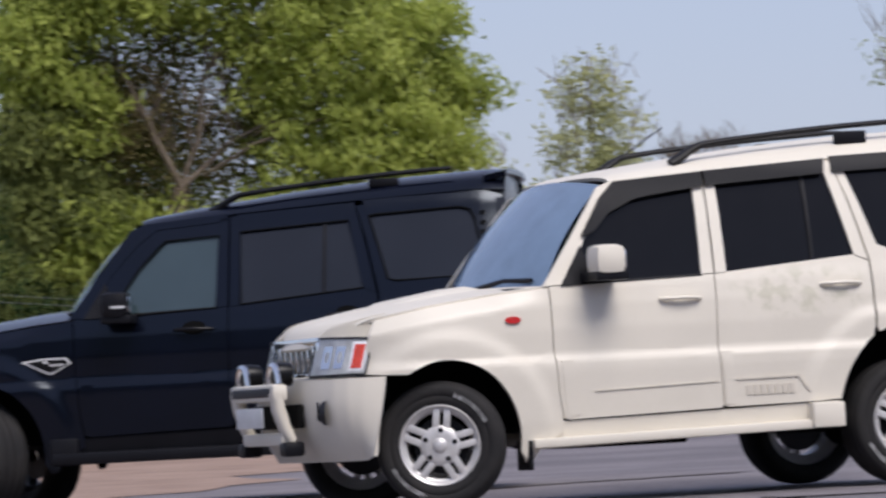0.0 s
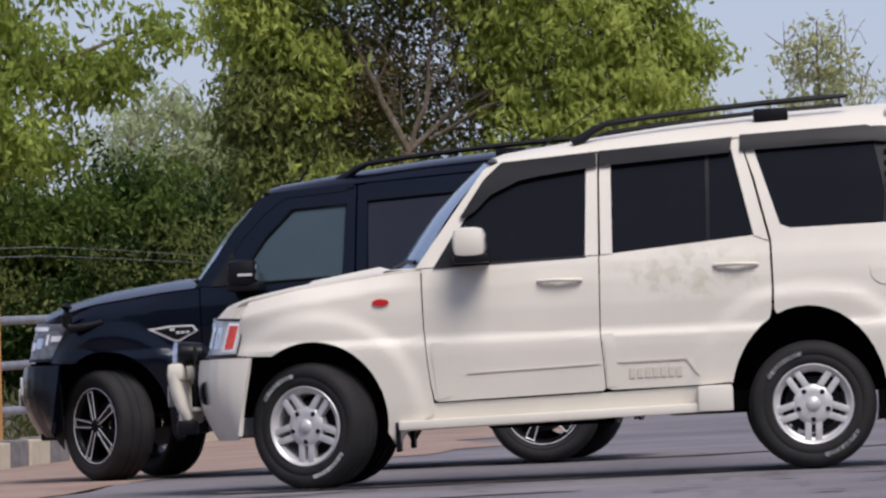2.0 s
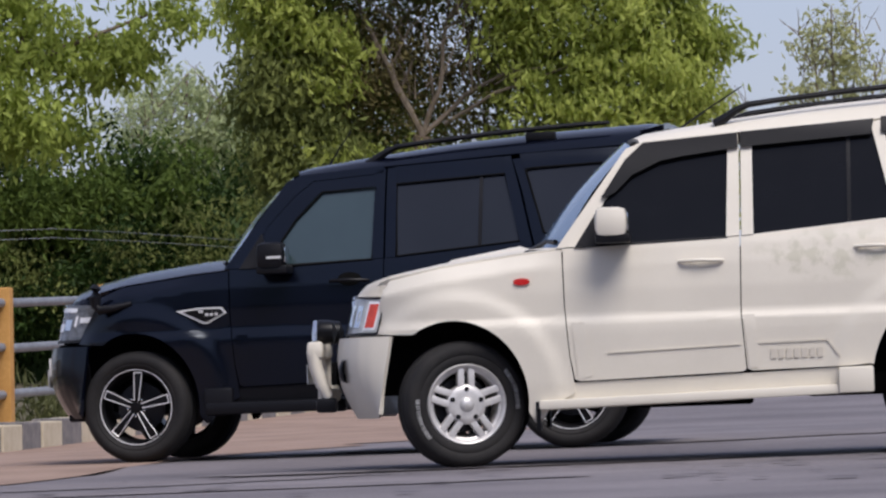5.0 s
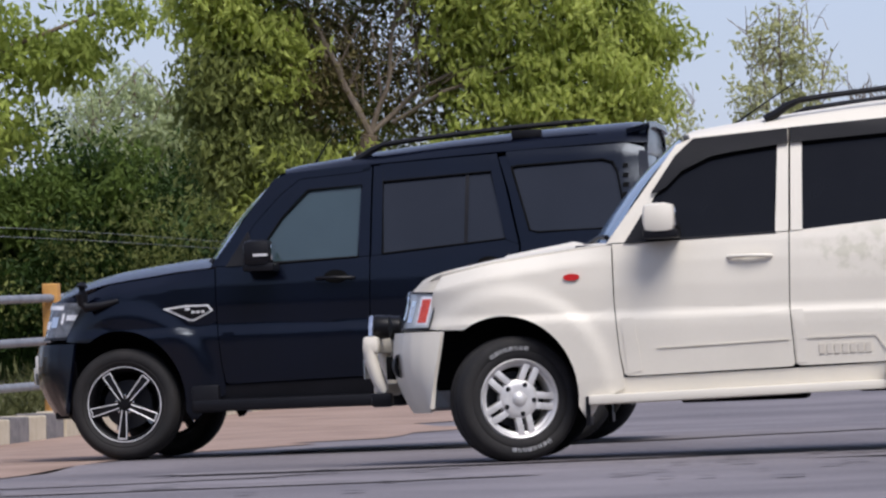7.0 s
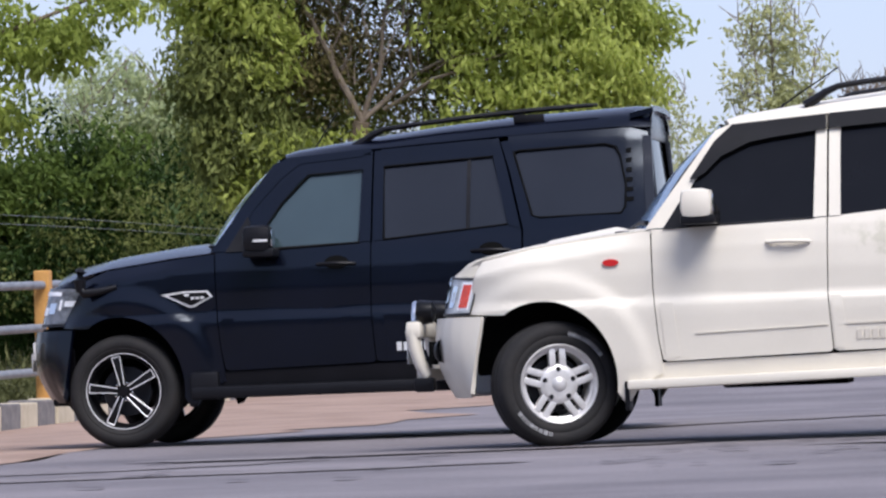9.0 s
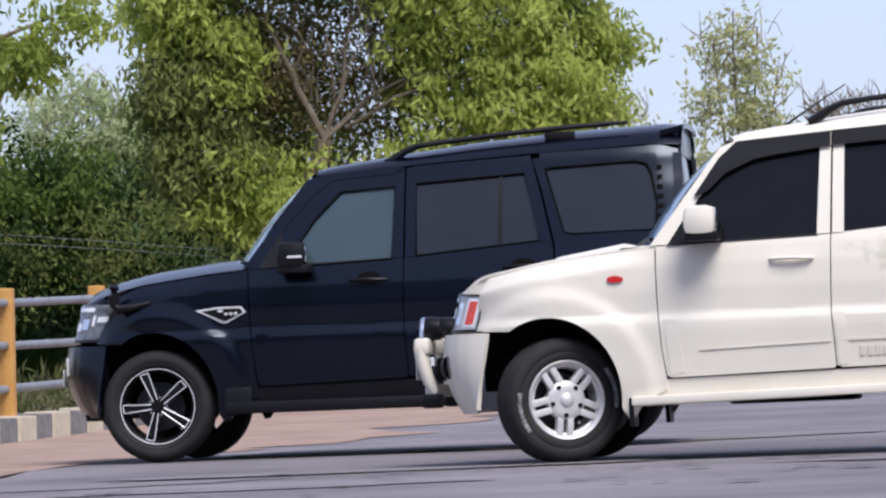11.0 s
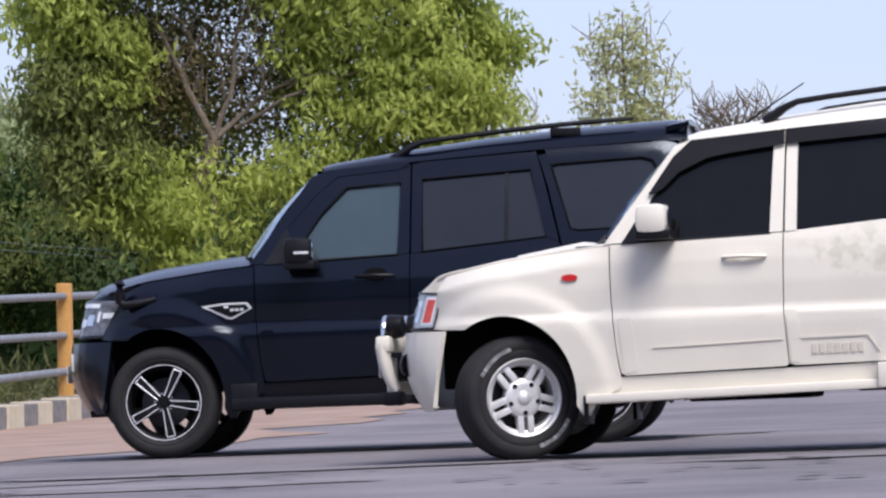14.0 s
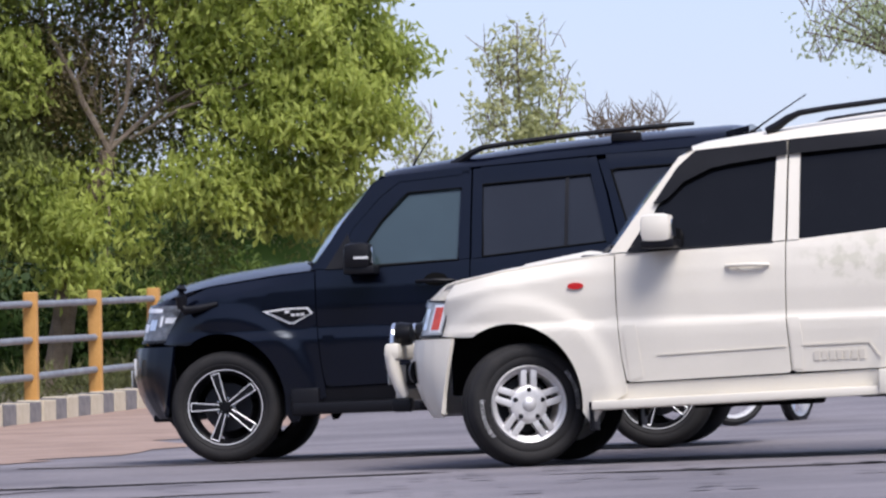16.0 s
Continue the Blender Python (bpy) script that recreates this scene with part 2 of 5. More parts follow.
EDGE = [(0.9, 1.70), (1.05, 1.745), (1.57, 1.785), (2.33, 1.828), (3.05, 1.858), (3.4, 1.85)]
CROWN = [(0.9, 1.755), (1.05, 1.81), (1.5, 1.872), (2.0, 1.93), (2.6, 1.975), (3.2, 2.0), (3.42, 1.98)]
HOOD_EDGE = [(-0.66, 0.965), (-0.6, 1.0), (-0.36, 1.06), (-0.08, 1.112), (0.33, 1.165), (0.62, 1.188)]


def roof_at(a, s):
    w = half_width(a, lerp(a, EDGE)) + 0.004
    k = (1 - abs(s) ** 3.2) ** 0.55
    return Vector((a, s * w, lerp(a, EDGE) + (lerp(a, CROWN) - lerp(a, EDGE)) * k))


def hood_at(u, v, crown=0.035):
    s = 2 * v - 1
    a0 = -0.66 + 0.14 * abs(s) ** 3.5
    a1 = 0.42 + 0.18 * abs(s) ** 2
    a = a0 + (a1 - a0) * u
    z = lerp(a, HOOD_EDGE) + crown * (1 - abs(s) ** 2.4) - (0.075 * (1 - u / 0.12) ** 2 if u < 0.12 else 0)
    return Vector((a, s * (half_width(a, lerp(a, HOOD_EDGE)) - 0.004), z))


FRONT_PLAN = [(-0.36, 0.862), (-0.48, 0.805), (-0.57, 0.745), (-0.64, 0.665), (-0.70, 0.54), (-0.745, 0.40), (-0.765, 0.20), (-0.77, 0.0)]


def front_plan(k):
    """The bumper's line from one flank (k = 0) round the nose to the other (k = 1)."""
    s = abs(2 * k - 1)
    i = (1 - s) * (len(FRONT_PLAN) - 1)
    a = float(np.interp(i, range(len(FRONT_PLAN)), [p[0] for p in FRONT_PLAN]))
    y = float(np.interp(i, range(len(FRONT_PLAN)), [p[1] for p in FRONT_PLAN]))
    return a, (-y if k < 0.5 else y)


def tyre_bm(inner=0.235):
    prof = [(inner, -0.104), (inner + 0.015, -0.118), (0.262, -0.124), (0.266, -0.121), (0.28, -0.13), (0.315, -0.128), (0.335, -0.116), (0.338, -0.112), (0.352, -0.096), (0.360, -0.07),
            (0.352, -0.064), (0.352, -0.056), (0.362, -0.05), (0.363, -0.012), (0.354, -0.008), (0.354, 0.002), (0.363, 0.006), (0.362, 0.045), (0.352, 0.05), (0.352, 0.06),
            (0.360, 0.066), (0.352, 0.094), (0.315, 0.128), (0.28, 0.13), (0.235, 0.1)]
    return lathe([(r if r < 0.30 else 0.30 + 0.75 * (r - 0.30), y) for r, y in prof], 72)


def make_wheel(car, kind):
    """Wheel with its outer face towards -y, hub at the origin."""
    w = part("wheel", tyre_bm(0.214 if kind == "silver" else 0.235), M_TYRE, car, "black rubber tyre on an alloy rim", smooth=50)
    if kind == "silver":
        rim = lathe([(0.236, 0.1), (0.225, 0.08), (0.18, 0.06), (0.176, -0.06), (0.182, -0.088), (0.194, -0.094), (0.200, -0.110), (0.214, -0.118), (0.222, -0.108), (0.236, -0.1)], 56)
        for k in range(5):
            for o in (-0.029, 0.029):
                m = Matrix.Rotation(-2 * math.pi * k / 5, 4, "Y")
                box(rim, 0.045, 0.197, -0.104, -0.055, o - 0.0185, o + 0.0185, 0.006, m)
        part("rim", rim, M_ALLOY, w, "silver alloy rim with five twin spokes")
        hub = lathe([(0.0, -0.126), (0.026, -0.125), (0.036, -0.116), (0.042, -0.110), (0.070, -0.109), (0.100, -0.106), (0.108, -0.098), (0.110, -0.05)], 40)
        part("hub_cap", hub, M_ALLOY, w)
        for k in range(5):
            m = Matrix.Rotation(-2 * math.pi * k / 5, 4, "Y")
            sub = lathe([(0.0, -0.018), (0.010, -0.020), (0.014, -0.016), (0.015, 0.01)], 10)
            bmesh.ops.transform(sub, matrix=m @ Matrix.Translation((0.083, -0.094, 0)), verts=sub.verts[:])
            part("wheel_nut", sub, M_MATT, w)
        for base in (0.0, 0.5):
            marks = bmesh.new()
            for i in range(8):
                a = 2 * math.pi * base + (i - 3.5) * 0.105
                m = Matrix.Rotation(-a, 4, "Y")
                for dz in ((-0.008, -0.005), (0.005, 0.008)) if i % 3 else ((-0.010, -0.007), (0.0, 0.003), (0.007, 0.010)):
                    box(marks, 0.268, 0.290, -0.1345, -0.126, dz[0], dz[1], m=m)
            part("sidewall_mark", marks, M_LETTER, w, "raised white bars on the sidewall", smooth=0)
    else:
        rim = lathe([(0.236, 0.1), (0.222, 0.07), (0.20, 0.05), (0.205, -0.07), (0.222, -0.1), (0.237, -0.108)], 56)
        for k in range(5):
            m = Matrix.Rotation(-2 * math.pi * k / 5, 4, "Y")
            box(rim, 0.03, 0.222, -0.104, -0.07, -0.027, 0.027, 0.005, m)
        part("rim", rim, M_RIMDARK, w, "gloss black alloy rim with five spokes")
        cut = bmesh.new()
        lathe([(0.229, -0.1045), (0.230, -0.1095), (0.2335, -0.1095), (0.235, -0.1045)], 56, cut)
        for k in range(5):
            q = 2 * math.pi * k / 5
            c, n = Vector((math.cos(q), 0, math.sin(q))), Vector((-math.sin(q), 0, math.cos(q)))
            for o in (-1, 1):
                sweep([c * 0.04 + n * (0.014 * o) + Vector((0, -0.106, 0)), c * 0.214 + n * (0.026 * o) + Vector((0, -0.106, 0))], 0.0028, 5, cut)
            sweep([c * 0.214 - n * 0.026 + Vector((0, -0.106, 0)), c * 0.214 + n * 0.026 + Vector((0, -0.106, 0))], 0.0028, 5, cut)
        part("spoke_outline", cut, M_CUT, w, "bright machined outlines on the spokes")
        hub = lathe([(0.0, -0.112), (0.028, -0.111), (0.034, -0.1)], 24)
        part("hub_cap", hub, M_RIMDARK, w)
        for k in range(5):
            m = Matrix.Rotation(-2 * math.pi * (k + 0.5) / 5, 4, "Y")
            sub = lathe([(0.0, -0.012), (0.008, -0.011), (0.010, 0.01)], 8)
            bmesh.ops.transform(sub, matrix=m @ Matrix.Translation((0.055, -0.09, 0)), verts=sub.verts[:])
            part("wheel_nut", sub, M_CHROME, w)
    disc = lathe([(0.03, 0.0), (0.15, 0.0), (0.152, 0.02), (0.03, 0.02)], 32)
    part("brake_disc", disc, M_GREYP, w)
    return w


def lathe_arc():
    def at(u, v):
        q = radians(20 + 150 * u)
        return Vector((1.27 - 0.34 * math.cos(q), -0.06 + 0.12 * v, 0.3 + 0.34 * math.sin(q)))
    bm = grid(14, 3, at)
    bmesh.ops.solidify(bm, geom=bm.faces[:], thickness=0.01)
    return bm


def lathe_axle():
    bm = sweep([(2.68, -0.7, 0.36), (2.68, -0.14, 0.36), (2.68, -0.1, 0.36), (2.68, 0.1, 0.36), (2.68, 0.14, 0.36), (2.68, 0.7, 0.36)], [0.05, 0.05, 0.13, 0.13, 0.05, 0.05], 12)
    return bm


def make_car(name, paint, white):
    car = new(name)
    trim = paint if white else M_GREYP
    pillar = paint if white else M_BLACK
    # dark core behind the shut lines, under the floor and in the wheel wells
    for nm, dims in (("chassis", (-0.45, 3.3, -0.5, 0.5, 0.42, 0.92)), ("floor_pan", (0.47, 2.19, -0.85, 0.85, 0.40, 1.16)), ("rear_floor", (3.1, 3.36, -0.8, 0.8, 0.45, 1.2)),
                     ("engine_bay", (-0.2, 0.5, -0.72, 0.72, 0.86, 1.05)), ("load_floor", (2.3, 3.2, -0.82, 0.82, 0.93, 1.2)), ("gearbox", (0.9, 1.6, -0.25, 0.25, 0.30, 0.42)),
                     ("fuel_tank", (1.9, 2.4, -0.6, 0.1, 0.33, 0.45))):
        part(nm, box(bmesh.new(), *dims, 0.02), M_DARK, car, smooth=0)
    part("front_axle", sweep([(0, -0.7, 0.36), (0, 0.7, 0.36)], 0.04), M_DARK, car)
    part("rear_axle", lathe_axle(), M_DARK, car)
    for side in (-1, 1):
        fa = arch(-0.02, 0.37, 0.405, 0.445, -8, 122)
        lx = -0.405 if white else -0.30
        part("front_fender", skin([(lx, 0.97), (lx + 0.045, 1.045), (-0.08, 1.10), (0.33, 1.152), (0.588, 1.176), (0.592, 0.86), (0.612, 0.60),
                                   (0.632, 0.46), (0.636, 0.40), (0.50, 0.33), (0.45, 0.25), (0.415, 0.245)] + fa + [(-0.36, 0.752), (-0.47, 0.762)], side, step=0.025), paint, car)
        part("front_door", skin([(0.596, 1.184), (0.598, 0.86), (0.617, 0.60), (0.638, 0.475), (0.66, 0.462), (1.55, 0.482), (1.566, 0.496), (1.546, 0.80),
                                 (1.556, 1.216)], side, step=0.02), paint, car)
        ra = arch(2.665, 0.37, 0.425, 0.525, 180, 118, 9)
        part("rear_door", skin([(1.563, 1.216), (1.552, 0.80), (1.572, 0.497), (1.60, 0.485), (2.13, 0.492), (2.236, 0.50)] + ra[2:] + [(2.478, 0.885),
                                (2.484, 1.0), (2.482, 1.25), (2.405, 1.288)], side, step=0.02), M_WHITESTAIN if white else paint, car)
        rb = arch(2.665, 0.37, 0.425, 0.525, 112, -14, 16)
        part("quarter_panel", skin([(2.358, 1.795), (2.418, 1.60), (2.494, 1.255), (2.496, 1.0), (2.492, 0.885)] + rb + [(3.16, 0.26), (3.30, 0.40), (3.43, 0.50), (3.44, 0.9),
                                    (3.43, 1.30), (3.36, 1.82), (3.165, 1.85), (3.21, 1.56), (3.212, 1.38), (3.19, 1.335), (3.10, 1.325), (2.60, 1.318), (2.545, 1.34),
                                    (2.428, 1.735), (2.41, 1.80)], side, step=0.03), paint, car)
        part("sill", skin([(0.44, 0.31), (0.45, 0.36), (0.62, 0.455), (1.56, 0.472), (2.24, 0.49), (2.245, 0.36), (1.5, 0.33)], side, -0.012), paint if white else M_MATT, car)
        part("a_pillar", skin([(0.562, 1.186), (0.62, 1.19), (0.70, 1.19), (0.835, 1.44), (1.0, 1.62), (1.12, 1.712), (1.56, 1.745), (1.56, 1.79), (1.05, 1.752), (0.955, 1.715)], side, 0.006),
             pillar, car)
        part("door_pillar", skin([(1.484, 1.217), (1.556, 1.219), (1.571, 1.77), (1.512, 1.76)], side, 0.006), pillar, car)
        part("door_pillar", skin([(1.568, 1.219), (1.632, 1.222), (1.643, 1.775), (1.582, 1.77)], side, 0.006), pillar, car)
        part("door_pillar", skin([(2.40, 1.287), (2.480, 1.255), (2.404, 1.60), (2.345, 1.82), (2.29, 1.81)], side, 0.006), pillar, car)
        part("window_front", skin([(0.69, 1.178), (1.492, 1.20), (1.515, 1.775), (1.06, 1.735), (0.82, 1.44)], side, -0.012, 0), M_GLASS if white else M_GLASSFRONT, car, "dark tinted side glass")
        part("window_rear", skin([(1.622, 1.20), (2.15, 1.262), (2.165, 1.80), (1.632, 1.775)], side, -0.012, 0), M_GLASS if white else M_GLASSBACK, car, "dark tinted side glass")
        part("window_vent", skin([(2.155, 1.262), (2.41, 1.28), (2.30, 1.81), (2.17, 1.80)], side, -0.012, 0), M_GLASS if white else M_GLASSBACK, car)
        part("window_divider", skin([(2.143, 1.262), (2.163, 1.264), (2.178, 1.80), (2.158, 1.80)], side, -0.002), M_MATT, car)
        part("window_quarter", skin([(2.41, 1.77), (2.53, 1.30), (3.12, 1.31), (3.125, 1.5), (3.07, 1.85), (2.4, 1.83)], side, -0.012, 0), M_GLASS if white else M_GLASSBACK, car, "dark tinted quarter glass")
        part("window_seal", skin([(0.69, 1.183), (1.49, 1.208), (1.49, 1.22), (0.70, 1.197)], side, 0.004), M_MATT, car)
        vent = skin([(3.10, 1.31), (3.19, 1.335), (3.215, 1.38), (3.212, 1.56), (3.165, 1.85), (3.06, 1.85), (3.12, 1.5)], side, -0.004)
        part("quarter_vent", vent, M_MATT if white else M_BLACK, car, "black slotted vent beside the quarter glass")
        for k in range(6):
            z = 1.40 + k * 0.06
            part("vent_slat", skin([(3.125, z), (3.20 - 0.025 * k / 5, z), (3.205 - 0.025 * k / 5, z + 0.025), (3.128, z + 0.025)], side, 0.004, 0.006), M_DARK, car)
        # weather shields over the doors
        if white:
            part("weather_shield", skin([(0.815, 1.455), (0.84, 1.452), (0.895, 1.482), (0.985, 1.57), (1.14, 1.642), (1.25, 1.662), (1.567, 1.70), (1.567, 1.782), (1.05, 1.745),
                                         (0.95, 1.655)], side, 0.028, 0.03), M_MATT, car, "smoked black weather shield over the side window")
            part("weather_shield", skin([(1.581, 1.702), (2.29, 1.745), (2.31, 1.83), (1.581, 1.785)], side, 0.028, 0.03), M_MATT, car, "smoked black weather shield over the side window")
            part("weather_shield", skin([(2.345, 1.75), (3.06, 1.775), (3.165, 1.765), (3.12, 1.83), (3.04, 1.865), (2.35, 1.84)], side, 0.02, 0.02), M_MATT, car,
                 "smoked black weather shield over the side window")
        if not white:
            part("window_frame", skin([(0.70, 1.18), (0.92, 1.182), (0.918, 1.35), (1.0, 1.47), (1.12, 1.60), (1.17, 1.645), (1.512, 1.662), (1.512, 1.775), (1.06, 1.735), (0.82, 1.44)],
                                      side, 0.0), M_BLACK, car)
            part("window_frame", skin([(1.625, 1.675), (2.31, 1.712), (2.29, 1.815), (1.625, 1.78)], side, 0.0), M_BLACK, car)
            part("window_frame", skin([(2.43, 1.735), (3.0, 1.76), (3.07, 1.74), (3.10, 1.68), (3.165, 1.85), (2.40, 1.83)], side, 0.0), M_BLACK, car)
            for loop in ([(0.93, 1.19), (1.485, 1.213), (1.51, 1.655), (1.18, 1.64), (1.01, 1.47), (0.925, 1.35)], [(1.635, 1.225), (2.40, 1.288), (2.31, 1.708), (1.64, 1.672)],
                         [(2.44, 1.725), (2.55, 1.335), (2.60, 1.32), (3.09, 1.328), (3.12, 1.37), (3.125, 1.5), (3.09, 1.68), (3.06, 1.735), (3.0, 1.755), (2.47, 1.735)]):
                ring = [(a, side * (half_width(a, z) + 0.002), z) for a, z in loop + loop[:1]]
                part("window_seal", sweep(ring, 0.007, 6), M_DARK, car)
        # mouldings, handles, repeater, fuel flap
        low = [(0.655, 0.47), (0.63, 0.78), (0.70, 0.78), (0.735, 0.49)]
        part("door_moulding", skin(low, side, 0.004, 0.008), paint, car)
        part("door_moulding", skin([(1.582, 0.50), (1.562, 0.79), (1.62, 0.79), (1.64, 0.645), (1.63, 0.5)], side, 0.004, 0.008), paint, car)
        if white:
            part("door_moulding", skin([(0.82, 0.605), (1.54, 0.626), (1.54, 0.632), (0.82, 0.612)], side, 0.006, 0.01), M_EMBOSS, car)
            part("door_moulding", skin([(1.63, 0.638), (2.01, 0.642), (2.075, 0.55), (2.062, 0.55), (2.005, 0.632), (1.63, 0.628)], side, 0.006, 0.01), M_EMBOSS, car)
            for k in range(7):
                a = 1.70 + k * 0.042
                part("emblem_bar", skin([(a, 0.545), (a + 0.03, 0.546), (a + 0.03, 0.598), (a, 0.597)], side, 0.006, 0.008), M_EMBOSS, car)
        else:
            for k in range(7):
                a = 1.70 + k * 0.042
                part("emblem_bar", skin([(a, 0.545), (a + 0.03, 0.546), (a + 0.03, 0.598), (a, 0.597)], side, 0.006, 0.008), M_LETTER, car)
        for a0, z0 in ((1.225, 1.088), (2.178, 1.132)):
            hm = paint if white else M_MATT
            rec = skin(arch(a0 + 0.12, z0 + 0.01, 0.075, 0.042, 0, 345, 16), side, 0.003, 0.006)
            part("handle_recess", rec, paint if white else M_DARK, car)
            y = side * (half_width(a0 + 0.1, z0) + 0.022)
            hb = sweep([(a0, y - side * 0.02, z0), (a0 + 0.02, y, z0 + 0.002), (a0 + 0.12, y + side * 0.012, z0 + 0.004), (a0 + 0.215, y, z0), (a0 + 0.235, y - side * 0.02, z0 - 0.002)],
                       0.0125, 8, flat=0.85)
            part("door_handle", hb, hm, car)
        if white:
            part("side_repeater", skin(arch(0.368, 1.012, 0.045, 0.019, 0, 345, 18), side, 0.012, 0.014), M_RED, car, "oval red side repeater lamp")
            part("fuel_flap", skin(arch(3.10, 1.072, 0.08, 0.08, 0, 350, 26), side, 0.005, 0.008), paint, car)
        else:
            tri = [(0.258, 0.94), (0.40, 0.957), (0.545, 0.957), (0.575, 0.92), (0.455, 0.858), (0.425, 0.858)]
            inner = [(0.30, 0.934), (0.41, 0.946), (0.537, 0.946), (0.557, 0.92), (0.452, 0.871), (0.432, 0.871)]
            part("badge_frame", skin(tri, side, 0.006, 0.008), M_LETTER, car, "white outlined fender badge")
            part("badge_field", skin(inner, side, 0.010, 0.004), M_RIMDARK, car)
            for a, z, w in ((0.40, 0.925, 0.03), (0.44, 0.905, 0.022), (0.47, 0.905, 0.022), (0.50, 0.906, 0.022)):
                part("badge_mark", skin([(a, z), (a + w, z), (a + w, z + 0.016), (a, z + 0.016)], side, 0.013, 0.004), M_LETTER, car)
        # side step
        yb = half_width(1.3, 0.45)
        st = bmesh.new()
        if white:
            for a0, a1, z0, z1 in ((0.44, 2.09, 0.315, 0.365),):
                box(st, 0, a1 - a0, *sorted((side * (yb - 0.06), side * (yb + 0.055))), 0, 0.05, 0.012, Matrix.Translation((a0, 0, z0)) @ Matrix.Rotation(-0.017, 4, "Y"))
            part("side_step", st, paint, car, "cream white running board with worn edge")
            e = box(bmesh.new(), 2.06, 2.25, *sorted((side * (yb - 0.1), side * (yb + 0.08))), 0.345, 0.485, 0.015)
            part("step_end", e, paint, car)
            fl = box(bmesh.new(), 0.42, 0.445, *sorted((side * 0.70, side * 0.90)), 0.20, 0.36, 0.006)
            part("mud_flap", fl, M_MATT, car)
        else:
            box(st, 0.43, 2.2, *sorted((side * (yb - 0.06), side * (yb + 0.07))), 0.295, 0.37, 0.02)
            part("side_step", st, M_MATT, car, "matt dark running board")
            e = box(bmesh.new(), 0.425, 0.60, *sorted((side * (yb - 0.08), side * (yb + 0.06))), 0.29, 0.46, 0.02)
            part("step_end", e, M_MATT, car)
        fl = box(bmesh.new(), 3.12, 3.145, *sorted((side * 0.68, side * 0.90)), 0.24, 0.62, 0.006)
        part("mud_flap", fl, M_MATT, car, "black rubber mud flap")
        # wing mirror
        mx, mz = (0.79, 1.215) if white else (0.815, 1.16)
        ym = half_width(0.9, 1.2)
        mb = box(bmesh.new(), mx - 0.01, mx + 0.165, *sorted((side * (ym + 0.07), side * (ym + 0.27))), mz + 0.015, mz + 0.178, 0.05)
        bmesh.ops.recalc_face_normals(mb, faces=mb.faces[:])
        mirror = part("wing_mirror", mb, paint if white else M_MATT, car, "body coloured wing mirror" if white else "black wing mirror with a light strip")
        part("mirror_base", box(bmesh.new(), mx - 0.01, mx + 0.18, *sorted((side * (ym - 0.03), side * (ym + 0.25))), mz - 0.015, mz + 0.035, 0.012), M_MATT, mirror)
        part("mirror_glass", box(bmesh.new(), mx + 0.165, mx + 0.171, *sorted((side * (ym + 0.105), side * (ym + 0.235))), mz + 0.05, mz + 0.145, 0.002), M_CHROME, mirror)
        part("mirror_sail", skin([(0.66, 1.185), (0.86, 1.19), (0.80, 1.40)], side, 0.012), M_MATT, mirror)
        if not white:
            part("mirror_lamp", box(bmesh.new(), mx + 0.06, mx + 0.15, *sorted((side * (ym + 0.26), side * (ym + 0.275))), mz + 0.075, mz + 0.09, 0.003), M_LETTER, mirror)
        # headlamp wrapped round the corner
        path = [(-0.41, 0.0), (-0.47, -0.01), (-0.525, -0.03), (-0.575, -0.07), (-0.615, -0.13), (-0.645, -0.21), (-0.66, -0.32)] if white else \
            [(-0.31, 0.0), (-0.42, 0.0), (-0.50, -0.015), (-0.565, -0.05), (-0.61, -0.11), (-0.64, -0.2), (-0.66, -0.33)]

        def lamp_at(u, v, off=0.0, path=path, side=side):
            i = u * (len(path) - 1)
            a = float(np.interp(i, range(len(path)), [q[0] for q in path]))
            dy = float(np.interp(i, range(len(path)), [q[1] for q in path]))
            y = half_width(-0.42, 0.85) + dy + 0.004 - 0.06 * u - off
            lean = 0.07 * (v - 0.5)
            return Vector((a + lean + off * u, side * y, (0.765 if white else 0.785) + (0.205 - 0.015 * (1 - u)) * (1.0 if white else 1.12) * v))
        lb = grid(14, 6, lamp_at, flip=side > 0)
        bmesh.ops.solidify(lb, geom=lb.faces[:], thickness=-0.02)
        lamp = part("headlamp", lb, M_LENS if white else M_SMOKE, car, "clear headlamp unit")
        if white:
            am = grid(6, 4, lambda u, v: lamp_at(0.07 + 0.26 * u, 0.10 + 0.80 * v, -0.003), flip=side > 0)
            part("signal_surround", am, M_BOWL, lamp)
            am = grid(6, 4, lambda u, v: lamp_at(0.105 + 0.19 * u, 0.17 + 0.66 * v, -0.007), flip=side > 0)
            part("turn_signal", am, M_AMBER, lamp, "orange turn signal")
            ring = [lamp_at(k / 14, 0.0, -0.003) for k in range(15)] + [lamp_at(1.0, k / 4, -0.003) for k in range(1, 5)] + \
                [lamp_at(1 - k / 14, 1.0, -0.003) for k in range(1, 15)] + [lamp_at(0.0, 1 - k / 4, -0.003) for k in range(1, 5)]
            part("lamp_seal", sweep(ring, 0.006, 6), M_GREYP, lamp)
            for u0 in (0.44, 0.66):
                am = grid(6, 6, lambda u, v: lamp_at(u0 + 0.16 * u, 0.18 + 0.60 * v, 0.006 * math.sin(math.pi * u) * math.sin(math.pi * v) - 0.004), flip=side > 0)
                part("reflector", am, M_CHROME, lamp)
        else:
